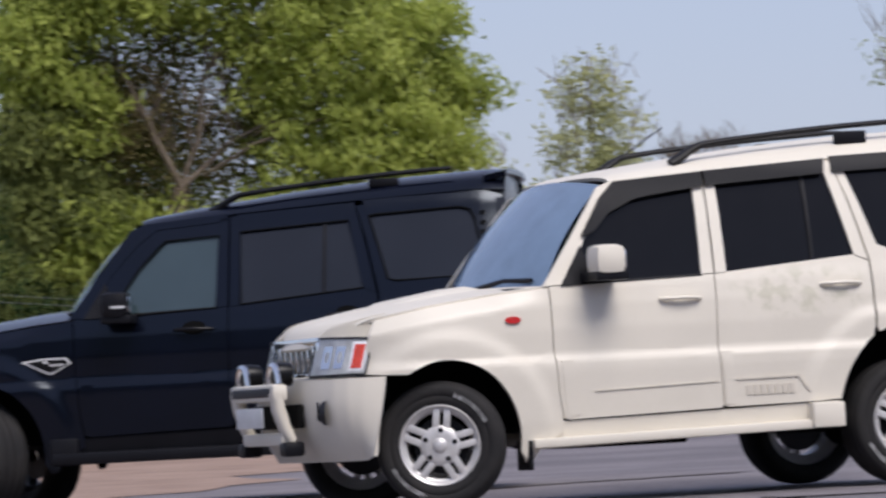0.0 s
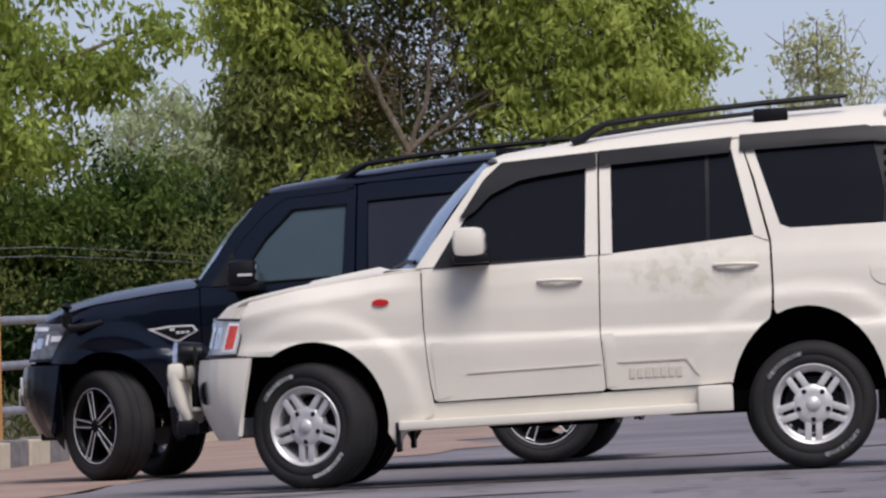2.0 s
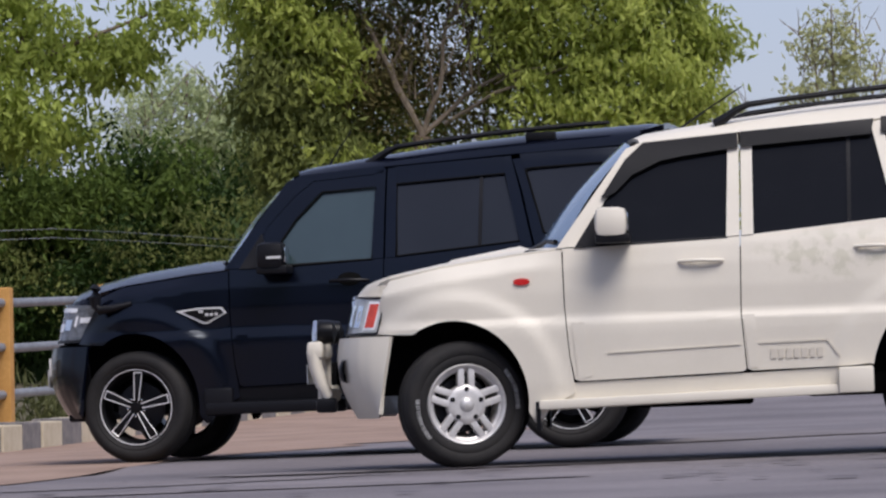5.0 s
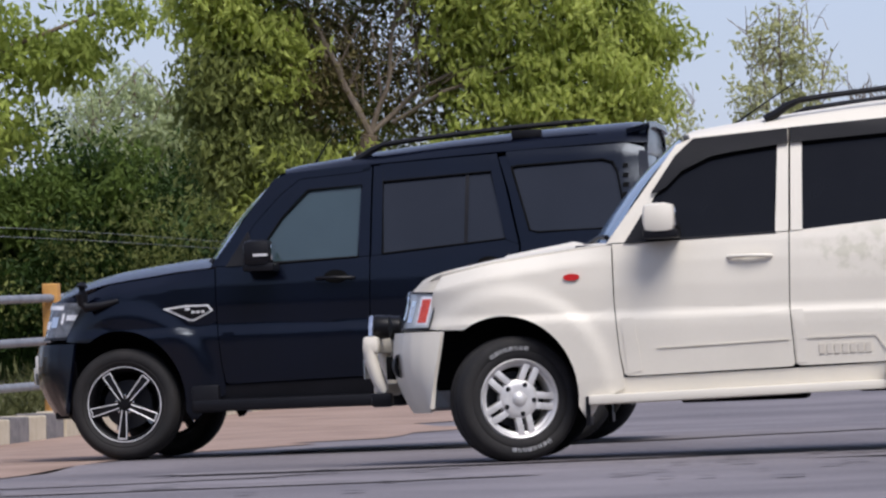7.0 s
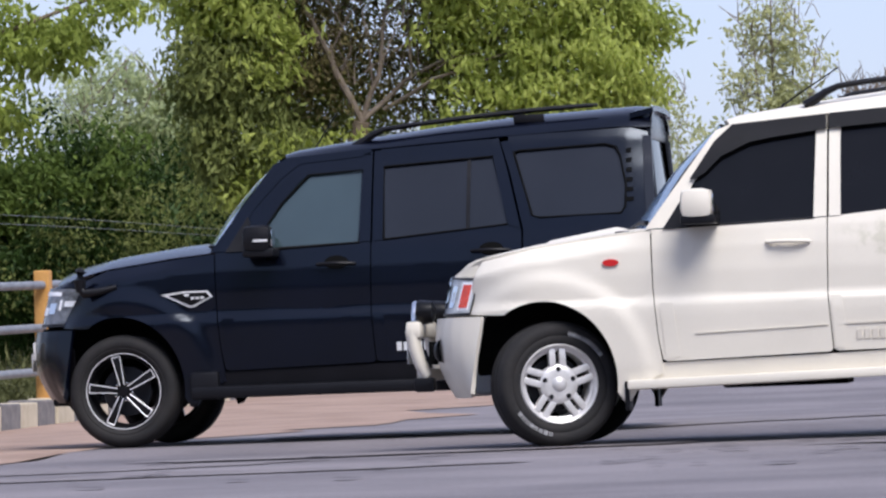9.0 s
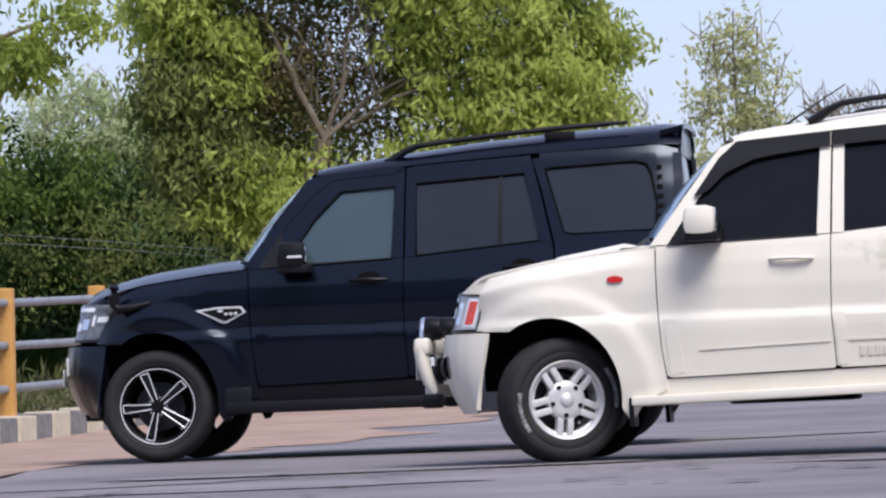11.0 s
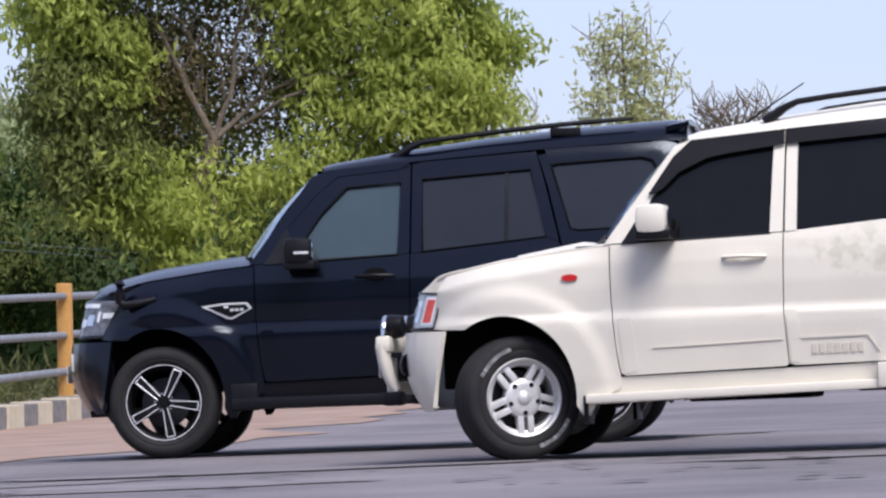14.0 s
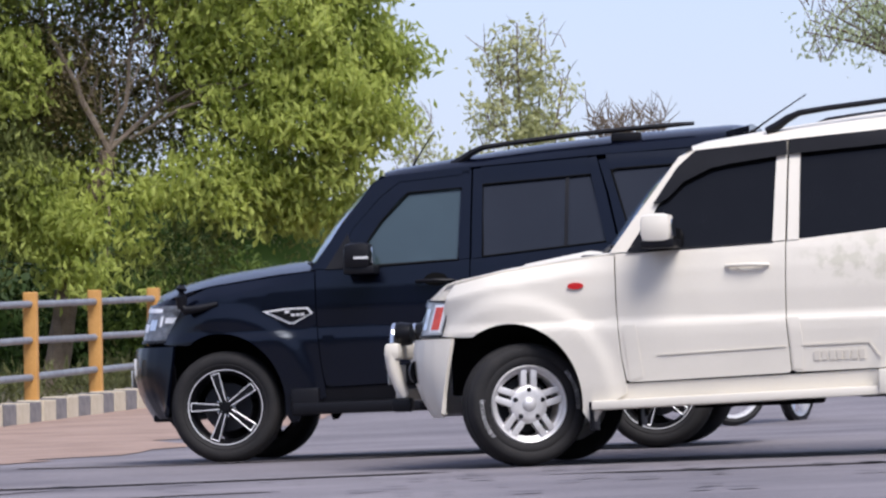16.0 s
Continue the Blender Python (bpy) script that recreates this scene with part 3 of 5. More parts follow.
            for nm, m, u0, u1, v0, v1 in (("lamp_bezel", M_BOWL, 0.30, 0.80, 0.80, 0.92), ("reflector", M_BOWL, 0.52, 0.72, 0.26, 0.48), ("reflector", M_BOWL, 0.06, 0.22, 0.50, 0.66),
                                          ("reflector", M_BOWL, 0.26, 0.30, 0.40, 0.70), ("reflector", M_CHROME, 0.36, 0.50, 0.30, 0.60)):
                am = grid(6, 4, lambda u, v: lamp_at(u0 + (u1 - u0) * u, v0 + (v1 - v0) * v, -0.004), flip=side > 0)
                part(nm, am, m, lamp)
        def corner_at(u, v):
            p = lamp_at(u, 0.97)
            a = p.x + 0.10
            return p.lerp(Vector((a, p.y * 0.90, lerp(a, HOOD_EDGE) + 0.012)), v)
        nc = grid(14, 4, corner_at, flip=side > 0)
        bmesh.ops.solidify(nc, geom=nc.faces[:], thickness=-0.015)
        part("nose_corner", nc, paint, car)
        rimm = grid(14, 1, lambda u, v: lamp_at(u, -0.06 + 0.08 * v, -0.003), flip=side > 0)
        part("lamp_rim", rimm, M_GREYP, lamp)
        # tail lamp
        tl = skin([(3.335, 1.30), (3.44, 1.30), (3.40, 1.80), (3.30, 1.80)], side, 0.006)
        part("tail_lamp", tl, M_RED if white else M_GLASSBACK, car, "tall red tail lamp" if white else "tall smoked tail lamp")
        # roof rail
        ry = 0.60
        pts = [(1.44, 1.835), (1.50, 1.865), (1.56, 1.905), (1.63, 1.935), (1.8, 1.955), (2.2, 1.99), (2.5, 2.01), (2.7, 2.02), (2.85, 2.027), (2.95, 2.03)]
        if not white:
            pts = [(a, z - 0.03) for a, z in pts]
        rb_ = sweep([(a, side * (ry - 0.03 * (a - 1.5) / 1.5), z) for a, z in pts], [0.036, 0.036, 0.03, 0.024, 0.022, 0.022, 0.022, 0.022, 0.02, 0.015], 10, flat=0.75)
        rail = part("roof_rail", rb_, M_MATT, car, "black roof rail")
        for a in (2.52,):
            z = lerp(a, CROWN)
            part("rail_foot", box(bmesh.new(), a - 0.09, a + 0.10, *sorted((side * 0.56, side * 0.60)), z - 0.06, z + 0.012 - (0 if white else 0.02), 0.012), M_MATT, rail)
    # roof, hood, screen, rear
    roof = grid(30, 28, lambda u, v: roof_at(0.955 + 0.08 * (2 * v - 1) ** 2 * (1 - u) + (3.40 - 0.955) * u, max(-1, min(1, 2 * v - 1))), flip=True)
    bmesh.ops.recalc_face_normals(roof, faces=roof.faces[:])
    bmesh.ops.solidify(roof, geom=roof.faces[:], thickness=0.02)
    part("roof", roof, paint, car)
    hood = grid(22, 30, lambda u, v: hood_at(u, v, 0.030 if white else 0.085), flip=True)
    bmesh.ops.recalc_face_normals(hood, faces=hood.faces[:])
    bmesh.ops.solidify(hood, geom=hood.faces[:], thickness=0.02)
    part("bonnet", hood, paint, car)
    if white:
        sc = grid(8, 8, lambda u, v: Vector((-0.10 + 0.5 * u, -0.3 + 0.6 * v, 1.128 + 0.082 * u + (0.020 if 0.05 < u < 0.95 and 0.05 < v < 0.95 else -0.01))), flip=True)
        part("bonnet_scoop", sc, paint, car)

    def screen_at(u, v):
        s = 2 * v - 1
        lo = Vector((0.42 + 0.17 * s * s, s * 0.80, 1.19))
        hi = Vector((0.935 + 0.05 * s * s, s * 0.685, 1.775 - 0.045 * s * s))
        return lo.lerp(hi, u) + Vector((-0.03 * math.sin(math.pi * u), 0, 0.015 * math.sin(math.pi * u)))
    ws = grid(10, 16, screen_at)
    bmesh.ops.recalc_face_normals(ws, faces=ws.faces[:])
    part("windscreen", ws, M_SCREEN, car, "windscreen with the sky's blue reflection put into its colour")
    part("cowl", box(bmesh.new(), 0.38, 0.60, -0.78, 0.78, 1.12, 1.185, 0.02), M_MATT, car)
    for y0, y1 in ((-0.70, -0.15), (0.05, 0.6)):
        part("wiper", sweep([(0.40, y1, 1.195), (0.50, (y0 + y1) / 2, 1.235), (0.555, y0, 1.225)], 0.014, 6), M_MATT, car, "black wiper arm")
    rear = bmesh.new()
    box(rear, 3.36, 3.45, -0.78, 0.78, 0.5, 1.32, 0.03)
    part("tailgate", rear, paint, car)
    part("tailgate_header", box(bmesh.new(), 3.20, 3.37, -0.58, 0.58, 1.78, 1.955, 0.03), paint, car)
    rg = grid(6, 10, lambda u, v: Vector((3.44 - 0.10 * u - 0.03 * (2 * v - 1) ** 2, (2 * v - 1) * (0.62 - 0.10 * u), 1.32 + 0.55 * u)))
    bmesh.ops.recalc_face_normals(rg, faces=rg.faces[:])
    part("rear_window", rg, M_GLASS, car)
    for side in (-1, 1):
        def tail_at(u, v, side=side):
            z = 1.26 + 0.60 * u
            a = Vector((lerp(z, [(1.26, 3.43), (1.86, 3.35)]), 0, z))
            a.y = side * (half_width(a.x, z) + 0.001)
            b = Vector((3.445 - 0.10 * u, side * (0.62 - 0.10 * u), z))
            return a.lerp(b, v) + Vector((0.035 * math.sin(math.pi * v), 0, 0))
        tg = grid(8, 6, tail_at, flip=side < 0)
        bmesh.ops.solidify(tg, geom=tg.faces[:], thickness=0.01)
        part("tail_corner", tg, paint if white else M_MATT, car)
    rbm = grid(16, 4, lambda u, v: Vector((3.42 + 0.12 * math.sin(math.pi * u) ** 0.4, -0.84 + 1.68 * u, 0.42 + 0.24 * v)))
    bmesh.ops.recalc_face_normals(rbm, faces=rbm.faces[:])
    bmesh.ops.solidify(rbm, geom=rbm.faces[:], thickness=0.03)
    part("rear_bumper", rbm, paint, car)
    spy = 0.02 if white else 0.035
    sp = grid(8, 14, lambda u, v: Vector((3.16 + 0.26 * u, (2 * v - 1) * (0.62 - 0.02 * u), 1.962 + 0.03 * u - 0.02 * abs(2 * v - 1) ** 4)))
    bmesh.ops.recalc_face_normals(sp, faces=sp.faces[:])
    bmesh.ops.solidify(sp, geom=sp.faces[:], thickness=spy)
    part("rear_spoiler", sp, paint, car)
    # bumper
    def bumper_at(u, v):
        a, y = front_plan(u)
        tuck = 0.11 * (1 - v) ** 2.2
        bulge = 0.035 * math.sin(math.pi * v)
        s = math.copysign(1, y)
        keep = min(1, max(0.0, (-0.36 - a) / 0.2))
        drop = 0.05 * (1 - keep)
        a -= 0.09 * (1 - keep) * (1 - v) ** 1.2
        return Vector((a + keep * (tuck - bulge), y - s * (0.25 * tuck - 0.2 * bulge), (0.30 + drop * 0.5) + (0.445 - 0.5 * drop) * v))
    bb = grid(56, 12, bumper_at)
    bmesh.ops.recalc_face_normals(bb, faces=bb.faces[:])
    bmesh.ops.solidify(bb, geom=bb.faces[:], thickness=0.03)
    bumper = part("front_bumper", bb, paint, car, "cream white front bumper" if white else "gloss black front bumper")
    part("bumper_shelf", box(bmesh.new(), -0.66, -0.42, -0.54, 0.54, 0.72, 0.762, 0.012), M_MATT if not white else paint, bumper)
    part("nose_panel", box(bmesh.new(), -0.55, -0.42, -0.42, 0.42, 0.74, 0.965, 0.02), paint, car)
    # grille
    gb = bmesh.new()
    box(gb, -0.685, -0.62, -0.40, 0.40, 0.93, 0.975, 0.012)
    box(gb, -0.70, -0.62, -0.40, 0.40, 0.755, 0.785, 0.012)
    for y in (-0.39, 0.39):
        box(gb, -0.69, -0.62, y - 0.02, y + 0.02, 0.77, 0.95, 0.008)
    bmesh.ops.translate(gb, verts=gb.verts[:], vec=(0.045, 0, 0))
    grille = part("grille", gb, M_CHROME if white else M_RIMDARK, car, "chrome grille with upright slats" if white else "black grille")
    for k in range(7):
        y = -0.30 + k * 0.1
        part("slat", box(bmesh.new(), -0.637, -0.585, y - 0.016, y + 0.016, 0.78, 0.94, 0.006), M_CHROME if white else M_RIMDARK, grille)
    for side in (-1, 1):
        fog = lathe([(0.0, -0.01), (0.05, -0.012), (0.062, 0.0), (0.066, 0.03)], 20)
        bmesh.ops.transform(fog, matrix=Matrix.Translation((-0.70, side * 0.585, 0.565)) @ Matrix.Rotation(radians(-90 + side * 40), 4, "Z"), verts=fog.verts[:])
        if white:
            part("fog_lamp", fog, M_GREYP, bumper)
        rc = box(bmesh.new(), -0.03, 0.03, -0.085, 0.085, -0.055, 0.055, 0.015, Matrix.Translation((-0.654, side * 0.585, 0.575)) @ Matrix.Rotation(radians(-side * 38), 4, "Z"))
        if white:
            part("fog_recess", rc, M_DARK, bumper)
    if white:
        # nudge guard with two chromed lamps
        gd = bmesh.new()
        box(gd, -0.985, -0.87, -0.40, 0.40, 0.64, 0.735, 0.03)
        for y in (-0.35, 0.35):
            sweep([(-0.94, y, 0.69), (-0.93, y, 0.60), (-0.89, y, 0.50), (-0.84, y, 0.42)], [0.055, 0.05, 0.045, 0.04], 10, gd)
        box(gd, -0.92, -0.82, -0.36, 0.36, 0.40, 0.47, 0.02)
        part("nudge_guard", gd, paint, bumper, "cream white nudge guard")
        part("guard_insert", box(bmesh.new(), -0.991, -0.96, -0.35, 0.35, 0.665, 0.715, 0.01), M_GREYP, bumper)
        for y in (-0.38, 0.38):
            part("tow_hook", box(bmesh.new(), -0.93, -0.78, y - 0.06, y + 0.06, 0.34, 0.42, 0.025), M_MATT, bumper)
        part("air_intake", box(bmesh.new(), -0.815, -0.77, -0.42, 0.42, 0.49, 0.62, 0.01), M_DARK, bumper)
        for y in (-0.28, 0.28):
            lampb = lathe([(0.0, -0.02), (0.05, -0.018), (0.066, -0.005), (0.07, 0.02), (0.062, 0.10), (0.0, 0.13)], 24)
            bmesh.ops.transform(lampb, matrix=Matrix.Translation((-0.90, y, 0.785)) @ Matrix.Rotation(radians(-90), 4, "Z"), verts=lampb.verts[:])
            part("driving_lamp", lampb, M_RIMDARK, bumper, "round driving lamp")
            hoop = sweep([(-0.925, y + 0.085 * math.cos(q), 0.735 + 0.10 * math.sin(q)) for q in (math.pi * i / 12 for i in range(13))], 0.02, 8)
            part("chrome_hoop", hoop, M_CHROME, bumper, "chrome hoop round the driving lamp")
        part("number_plate", box(bmesh.new(), -1.006, -0.997, -0.24, 0.24, 0.50, 0.61, 0.002), M_PLATE, bumper)
    else:
        part("number_plate", box(bmesh.new(), -0.83, -0.82, -0.24, 0.24, 0.50, 0.61, 0.002), M_PLATE, bumper)
        part("skid_plate", box(bmesh.new(), -0.60, -0.38, -0.56, 0.56, 0.28, 0.33, 0.02), M_MATT, bumper)
        for s in (-1, 1):
            part("running_light", box(bmesh.new(), -0.70, -0.685, s * 0.68 - 0.02, s * 0.68 + 0.02, 0.57, 0.68, 0.006), M_LETTER, bumper)
        # small convex mirror on the wing
        fm = bmesh.new()
        sweep([(-0.02, -0.885, 1.0), (-0.14, -0.90, 0.975), (-0.245, -0.895, 0.965), (-0.275, -0.885, 1.0)], [0.016, 0.024, 0.03, 0.034], 10, fm)
        sweep([(-0.275, -0.885, 0.98), (-0.28, -0.885, 1.05), (-0.275, -0.88, 1.10), (-0.27, -0.88, 1.125)], [0.036, 0.046, 0.045, 0.018], 12, fm)
        part("wing_stalk_mirror", fm, M_MATT, car, "small black stalk mirror on the wing")
        part("mud_guard", skin([(-0.45, 0.30), (-0.37, 0.22), (-0.36, 0.30), (-0.36, 0.62), (-0.40, 0.66)], -1, 0.0, 0.02), M_MATT, car)
    # short overhangs
    start, share = (-0.40, 0.77) if white else (-0.1, 0.82)
    for ob in car.children_recursive:
        if ob.type == "MESH":
            for v in ob.data.vertices:
                if v.co.x < start:
                    v.co.x = start + (v.co.x - start) * share
                if v.co.x > 3.13:
                    v.co.x = 3.13 + (v.co.x - 3.13) * 0.55
    ant = sweep([(1.12, -0.1, 1.82), (1.19, -0.1, 1.93), (1.27, -0.1, 2.04)] if not white else [(1.25, -0.1, 1.84), (1.42, -0.1, 1.95), (1.6, -0.1, 2.06)], [0.008, 0.005, 0.004], 6)
    part("aerial", ant, M_MATT, car, "thin black roof aerial")
    return car


def wheels_of(car, kind):
    first = make_wheel(car, kind)
    out = [first]
    for a, s in ((0.0, 1), (2.68, -1), (2.68, 1)):
        out.append(copy_thing(first, Matrix.Identity(4)))
    return [(out[0], 0.0, -1), (out[1], 0.0, 1), (out[2], 2.68, -1), (out[3], 2.68, 1)]


white_car = tagged(make_car("white_suv", M_WHITE, True), "cream white sport utility car with tinted windows and roof rails", "car", "cars on the road")
white_wheels = wheels_of(white_car, "silver")
black_car = tagged(make_car("black_suv", M_BLACK, False), "dark blue-black sport utility car with black alloy wheels", "car", "cars on the road")
black_wheels = wheels_of(black_car, "black")

# ---- ground, kerb, fence ----
def ground_z(x, y):
    z = 0.021 * max(-40, min(40, x))
    k = min(1, max(0, (y - 33.2) / 1.0))
    z += 0.037 * k * k * (3 - 2 * k)
    d = min(y, 110) - 41.5
    if d > 0:
        z += 0.0163 * d * d / (d + 1.5)
    return z


M_ROAD = mat("asphalt", (0.100, 0.090, 0.098), 0.8, second=(0.205, 0.184, 0.193), scale=0.55, fine=30, bump=0.5, bump_scale=40)
M_SAND = mat("sandy_verge", (0.215, 0.145, 0.110), 0.95, second=(0.32, 0.225, 0.175), scale=1.5, fine=50, bump=0.5, bump_scale=25)
M_PATCH = mat("tar_patch", (0.125, 0.110, 0.118), 0.85, second=(0.20, 0.18, 0.185), scale=3, fine=60, bump=0.4, bump_scale=50)
M_CHIP = mat("dark_chips", (0.05, 0.045, 0.05), 0.9)
M_EARTH = mat("dry_earth", (0.075, 0.062, 0.036), 0.95, second=(0.13, 0.108, 0.066), scale=1.2, bump=0.6, bump_scale=12)
M_KERB_L = mat("cream_kerb_paint", (0.44, 0.375, 0.265), 0.85, second=(0.56, 0.49, 0.37), scale=7, bump=0.3)
M_KERB_D = mat("grey_kerb_paint", (0.11, 0.105, 0.11), 0.85, second=(0.23, 0.21, 0.20), scale=9, bump=0.3)
M_POST = mat("ochre_paint", (0.42, 0.205, 0.045), 0.7, second=(0.56, 0.30, 0.085), scale=5, fine=40, bump=0.25, bump_scale=50)
M_RAIL = mat("galvanised_pipe", (0.17, 0.18, 0.20), 0.55, metal=0.3, second=(0.27, 0.28, 0.30), scale=8)
M_BARK = mat("bark", (0.10, 0.075, 0.05), 0.95, second=(0.19, 0.145, 0.10), scale=9, bump=0.8, bump_scale=30)
M_BARKPALE = mat("pale_bark", (0.15, 0.115, 0.085), 0.9, second=(0.23, 0.185, 0.14), scale=9, bump=0.6, bump_scale=30)


def leaf_mat(name, dark, light, through_share=0.35):
    m = mat(name, dark, 0.55, second=light, scale=0.9, fine=5, island=0.45, spec=0.15)
    nt = m.node_tree
    out = next(n for n in nt.nodes if n.type == "OUTPUT_MATERIAL")
    b = nt.nodes["Principled BSDF"]
    mixc = next(n for n in nt.nodes if n.type == "MIX")
    tr = nt.nodes.new("ShaderNodeBsdfTranslucent")
    sh = nt.nodes.new("ShaderNodeMixShader")
    sh.inputs[0].default_value = through_share
    nt.links.new(mixc.outputs[2], tr.inputs[0])
    nt.links.new(b.outputs[0], sh.inputs[1])
    nt.links.new(tr.outputs[0], sh.inputs[2])
    nt.links.new(sh.outputs[0], out.inputs[0])
    return m


M_LEAF = leaf_mat("bright_leaf", (0.16, 0.21, 0.038), (0.52, 0.60, 0.15), 0.6)
# Yellow-green with the sunlight on the crown put into the colour.
M_LEAFSUNLIT = leaf_mat("sunlit_leaf", (0.195, 0.25, 0.045), (0.66, 0.72, 0.205), 0.6)
# Leaf green darkened to hold the shade inside dense scrub.
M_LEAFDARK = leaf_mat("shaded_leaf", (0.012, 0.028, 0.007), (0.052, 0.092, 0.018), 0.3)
M_LEAFMID = leaf_mat("scrub_leaf", (0.05, 0.085, 0.018), (0.17, 0.235, 0.05), 0.45)
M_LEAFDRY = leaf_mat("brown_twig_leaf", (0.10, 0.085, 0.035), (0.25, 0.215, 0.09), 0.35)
# Middle tone: painted shade inside the tree, painted light on the scrub.
M_LEAFHALFLIT = leaf_mat("half_lit_leaf", (0.10, 0.13, 0.04), (0.30, 0.33, 0.10), 0.45)
# Distance haze is put into these two paler leaf colours.
M_LEAFPALE_HAZE = leaf_mat("hazed_pale_leaf", (0.34, 0.40, 0.20), (0.58, 0.63, 0.38), 0.55)
M_LEAFFAR_HAZE = leaf_mat("hazed_far_leaf", (0.34, 0.36, 0.16), (0.60, 0.60, 0.32), 0.55)
M_GRASS = leaf_mat("dry_grass", (0.05, 0.06, 0.02), (0.14, 0.14, 0.055), 0.3)


def sheet(name, xs, ys, material, lift, label):
    bm = bmesh.new()
    vs = [[bm.verts.new((x, y, ground_z(x, y) + lift)) for y in ys] for x in xs]
    for i in range(len(xs) - 1):
        for j in range(len(ys) - 1):
            bm.faces.new((vs[i][j], vs[i + 1][j], vs[i + 1][j + 1], vs[i][j + 1]))
    return tagged(part(name, bm, material, smooth=60), label, "ground", kind="structure")


far = [-1500, -300, -80, -40] + list(range(-30, 31, 3)) + [40, 80, 300, 1500]
deep = [-300, -50, 0, 20, 26, 32, 33.2] + [33.3 + 0.1 * i for i in range(7)] + [34 + i for i in range(78)] + [120, 300, 2500]
sheet("ground", far, deep, M_ROAD, 0.0, "worn grey asphalt road surface, slightly sloping")

FENCE_A = Vector((-3.22, 43.4, 0))
FENCE_D = Vector((0.616, 2.867, 0))
FENCE_N = Vector((FENCE_D.y, -FENCE_D.x, 0)).normalized()


def fence_at(i, off=0.0):
    p = FENCE_A + FENCE_D * i + FENCE_N * off
    return Vector((p.x, p.y, ground_z(p.x, p.y)))


def strip(name, i0, i1, o0, o1, material, lift, label, wobble=0.25, n=60, seed=1):
    bm = bmesh.new()
    rows = []
    for k in range(n + 1):
        i = i0 + (i1 - i0) * k / n
        w = wobble * noise.noise((i * 1.7, seed, 0)) + wobble * 0.5 * noise.noise((i * 6.1, seed, 3))
        row = []
        for j in range(5):
            p = fence_at(i, o0 + (o1 + w * 2 - o0) * j / 4)
            row.append(bm.verts.new((p.x, p.y, p.z + lift)))
        rows.append(row)
    for a, b in zip(rows, rows[1:]):
        for j in range(4):
            bm.faces.new((a[j], a[j + 1], b[j + 1], b[j]))
    bmesh.ops.recalc_face_normals(bm, faces=bm.faces[:])
    return tagged(part(name, bm, material, smooth=60), label, "ground", kind="structure")


strip("verge", -5, 14, 0.15, 3.4, M_SAND, 0.006, "sandy dust strip along the kerb", 0.5)
strip("embankment", -12, 30, -60, -0.15, M_EARTH, 0.006, "dry earth bank behind the fence", 0.0)


def blob(name, x, y, rx, ry, material, lift, label, seed, kind="structure"):
    bm = bmesh.new()
    ring = []
    for k in range(40):
        q = 2 * math.pi * k / 40
        r = 1 + 0.35 * noise.noise((math.cos(q) * 1.5, math.sin(q) * 1.5, seed)) + 0.12 * noise.noise((math.cos(q) * 5, math.sin(q) * 5, seed))
        px, py = x + rx * r * math.cos(q), y + ry * r * math.sin(q)
        ring.append(bm.verts.new((px, py, ground_z(px, py) + lift)))
    c = bm.verts.new((x, y, ground_z(x, y) + lift))
    for k in range(40):
        bm.faces.new((c, ring[k], ring[(k + 1) % 40]))
    return tagged(part(name, bm, material, smooth=60), label, "road patch", kind=kind)


for k, (x, y, rx, ry) in enumerate(((-2.5, 29.6, 2.3, 0.7), (-1.4, 27.4, 1.8, 0.5), (1.5, 36.5, 2.2, 1.6), (3.5, 29.0, 1.3, 0.35), (0.3, 31.0, 1.5, 0.5))):
    blob("tar_patch", x, y, rx, ry, M_PATCH, 0.005 + 0.001 * k, "darker tar patch in the road", 3.3 + k)
rnd = random.Random(5)
chips = bmesh.new()
for _ in range(90):
    x, y = rnd.uniform(-3.5, 5), rnd.uniform(24, 30.5)
    r = rnd.uniform(0.02, 0.075)
    z = ground_z(x, y) + 0.012
    vs = [chips.verts.new((x + r * rnd.uniform(0.7, 1.5) * math.cos(q), y + 1.4 * r * rnd.uniform(0.6, 1.2) * math.sin(q), z)) for q in (i * math.pi / 4 for i in range(8))]
    chips.faces.new(vs)
tagged(part("road_chips", chips, M_CHIP, smooth=0), "small dark pits and stones on the asphalt", "gravel", kind="stuff")

# kerb of painted blocks
kerb = tagged(new("kerb"), "low kerb of blocks painted cream and grey by turns", "kerb", kind="structure")
ang = math.atan2(FENCE_D.y, FENCE_D.x)
blk = {}
for key, m in (("l", M_KERB_L), ("d", M_KERB_D)):
    bm = box(bmesh.new(), -0.268, 0.268, -0.13, 0.13, -0.1, 0.21, 0.014)
    blk[key] = bpy.data.meshes.new("kerb_block")
    bm.to_mesh(blk[key])
    bm.free()
    blk[key].materials.append(m)
span = 0.548 / FENCE_D.length
for k in range(-16, 64):
    p = fence_at(k * span, 0.07)
    ob = new("kerb_block", blk["l" if k % 2 else "d"])
    ob.parent = kerb
    ob.matrix_basis = Matrix.Translation((p.x + rnd.uniform(-0.008, 0.008), p.y, p.z + rnd.uniform(-0.008, 0.006))) @ Matrix.Rotation(ang + rnd.uniform(-0.02, 0.02), 4, "Z")

# guard fence
fence = tagged(new("fence"), "ochre concrete posts with three grey pipe rails behind the kerb", "fence", kind="structure")
pm = box(bmesh.new(), -0.06, 0.06, -0.065, 0.065, 0.0, 1.06, 0.012)
post_me = bpy.data.meshes.new("post")
pm.to_mesh(post_me)
pm.free()
post_me.materials.append(M_POST)
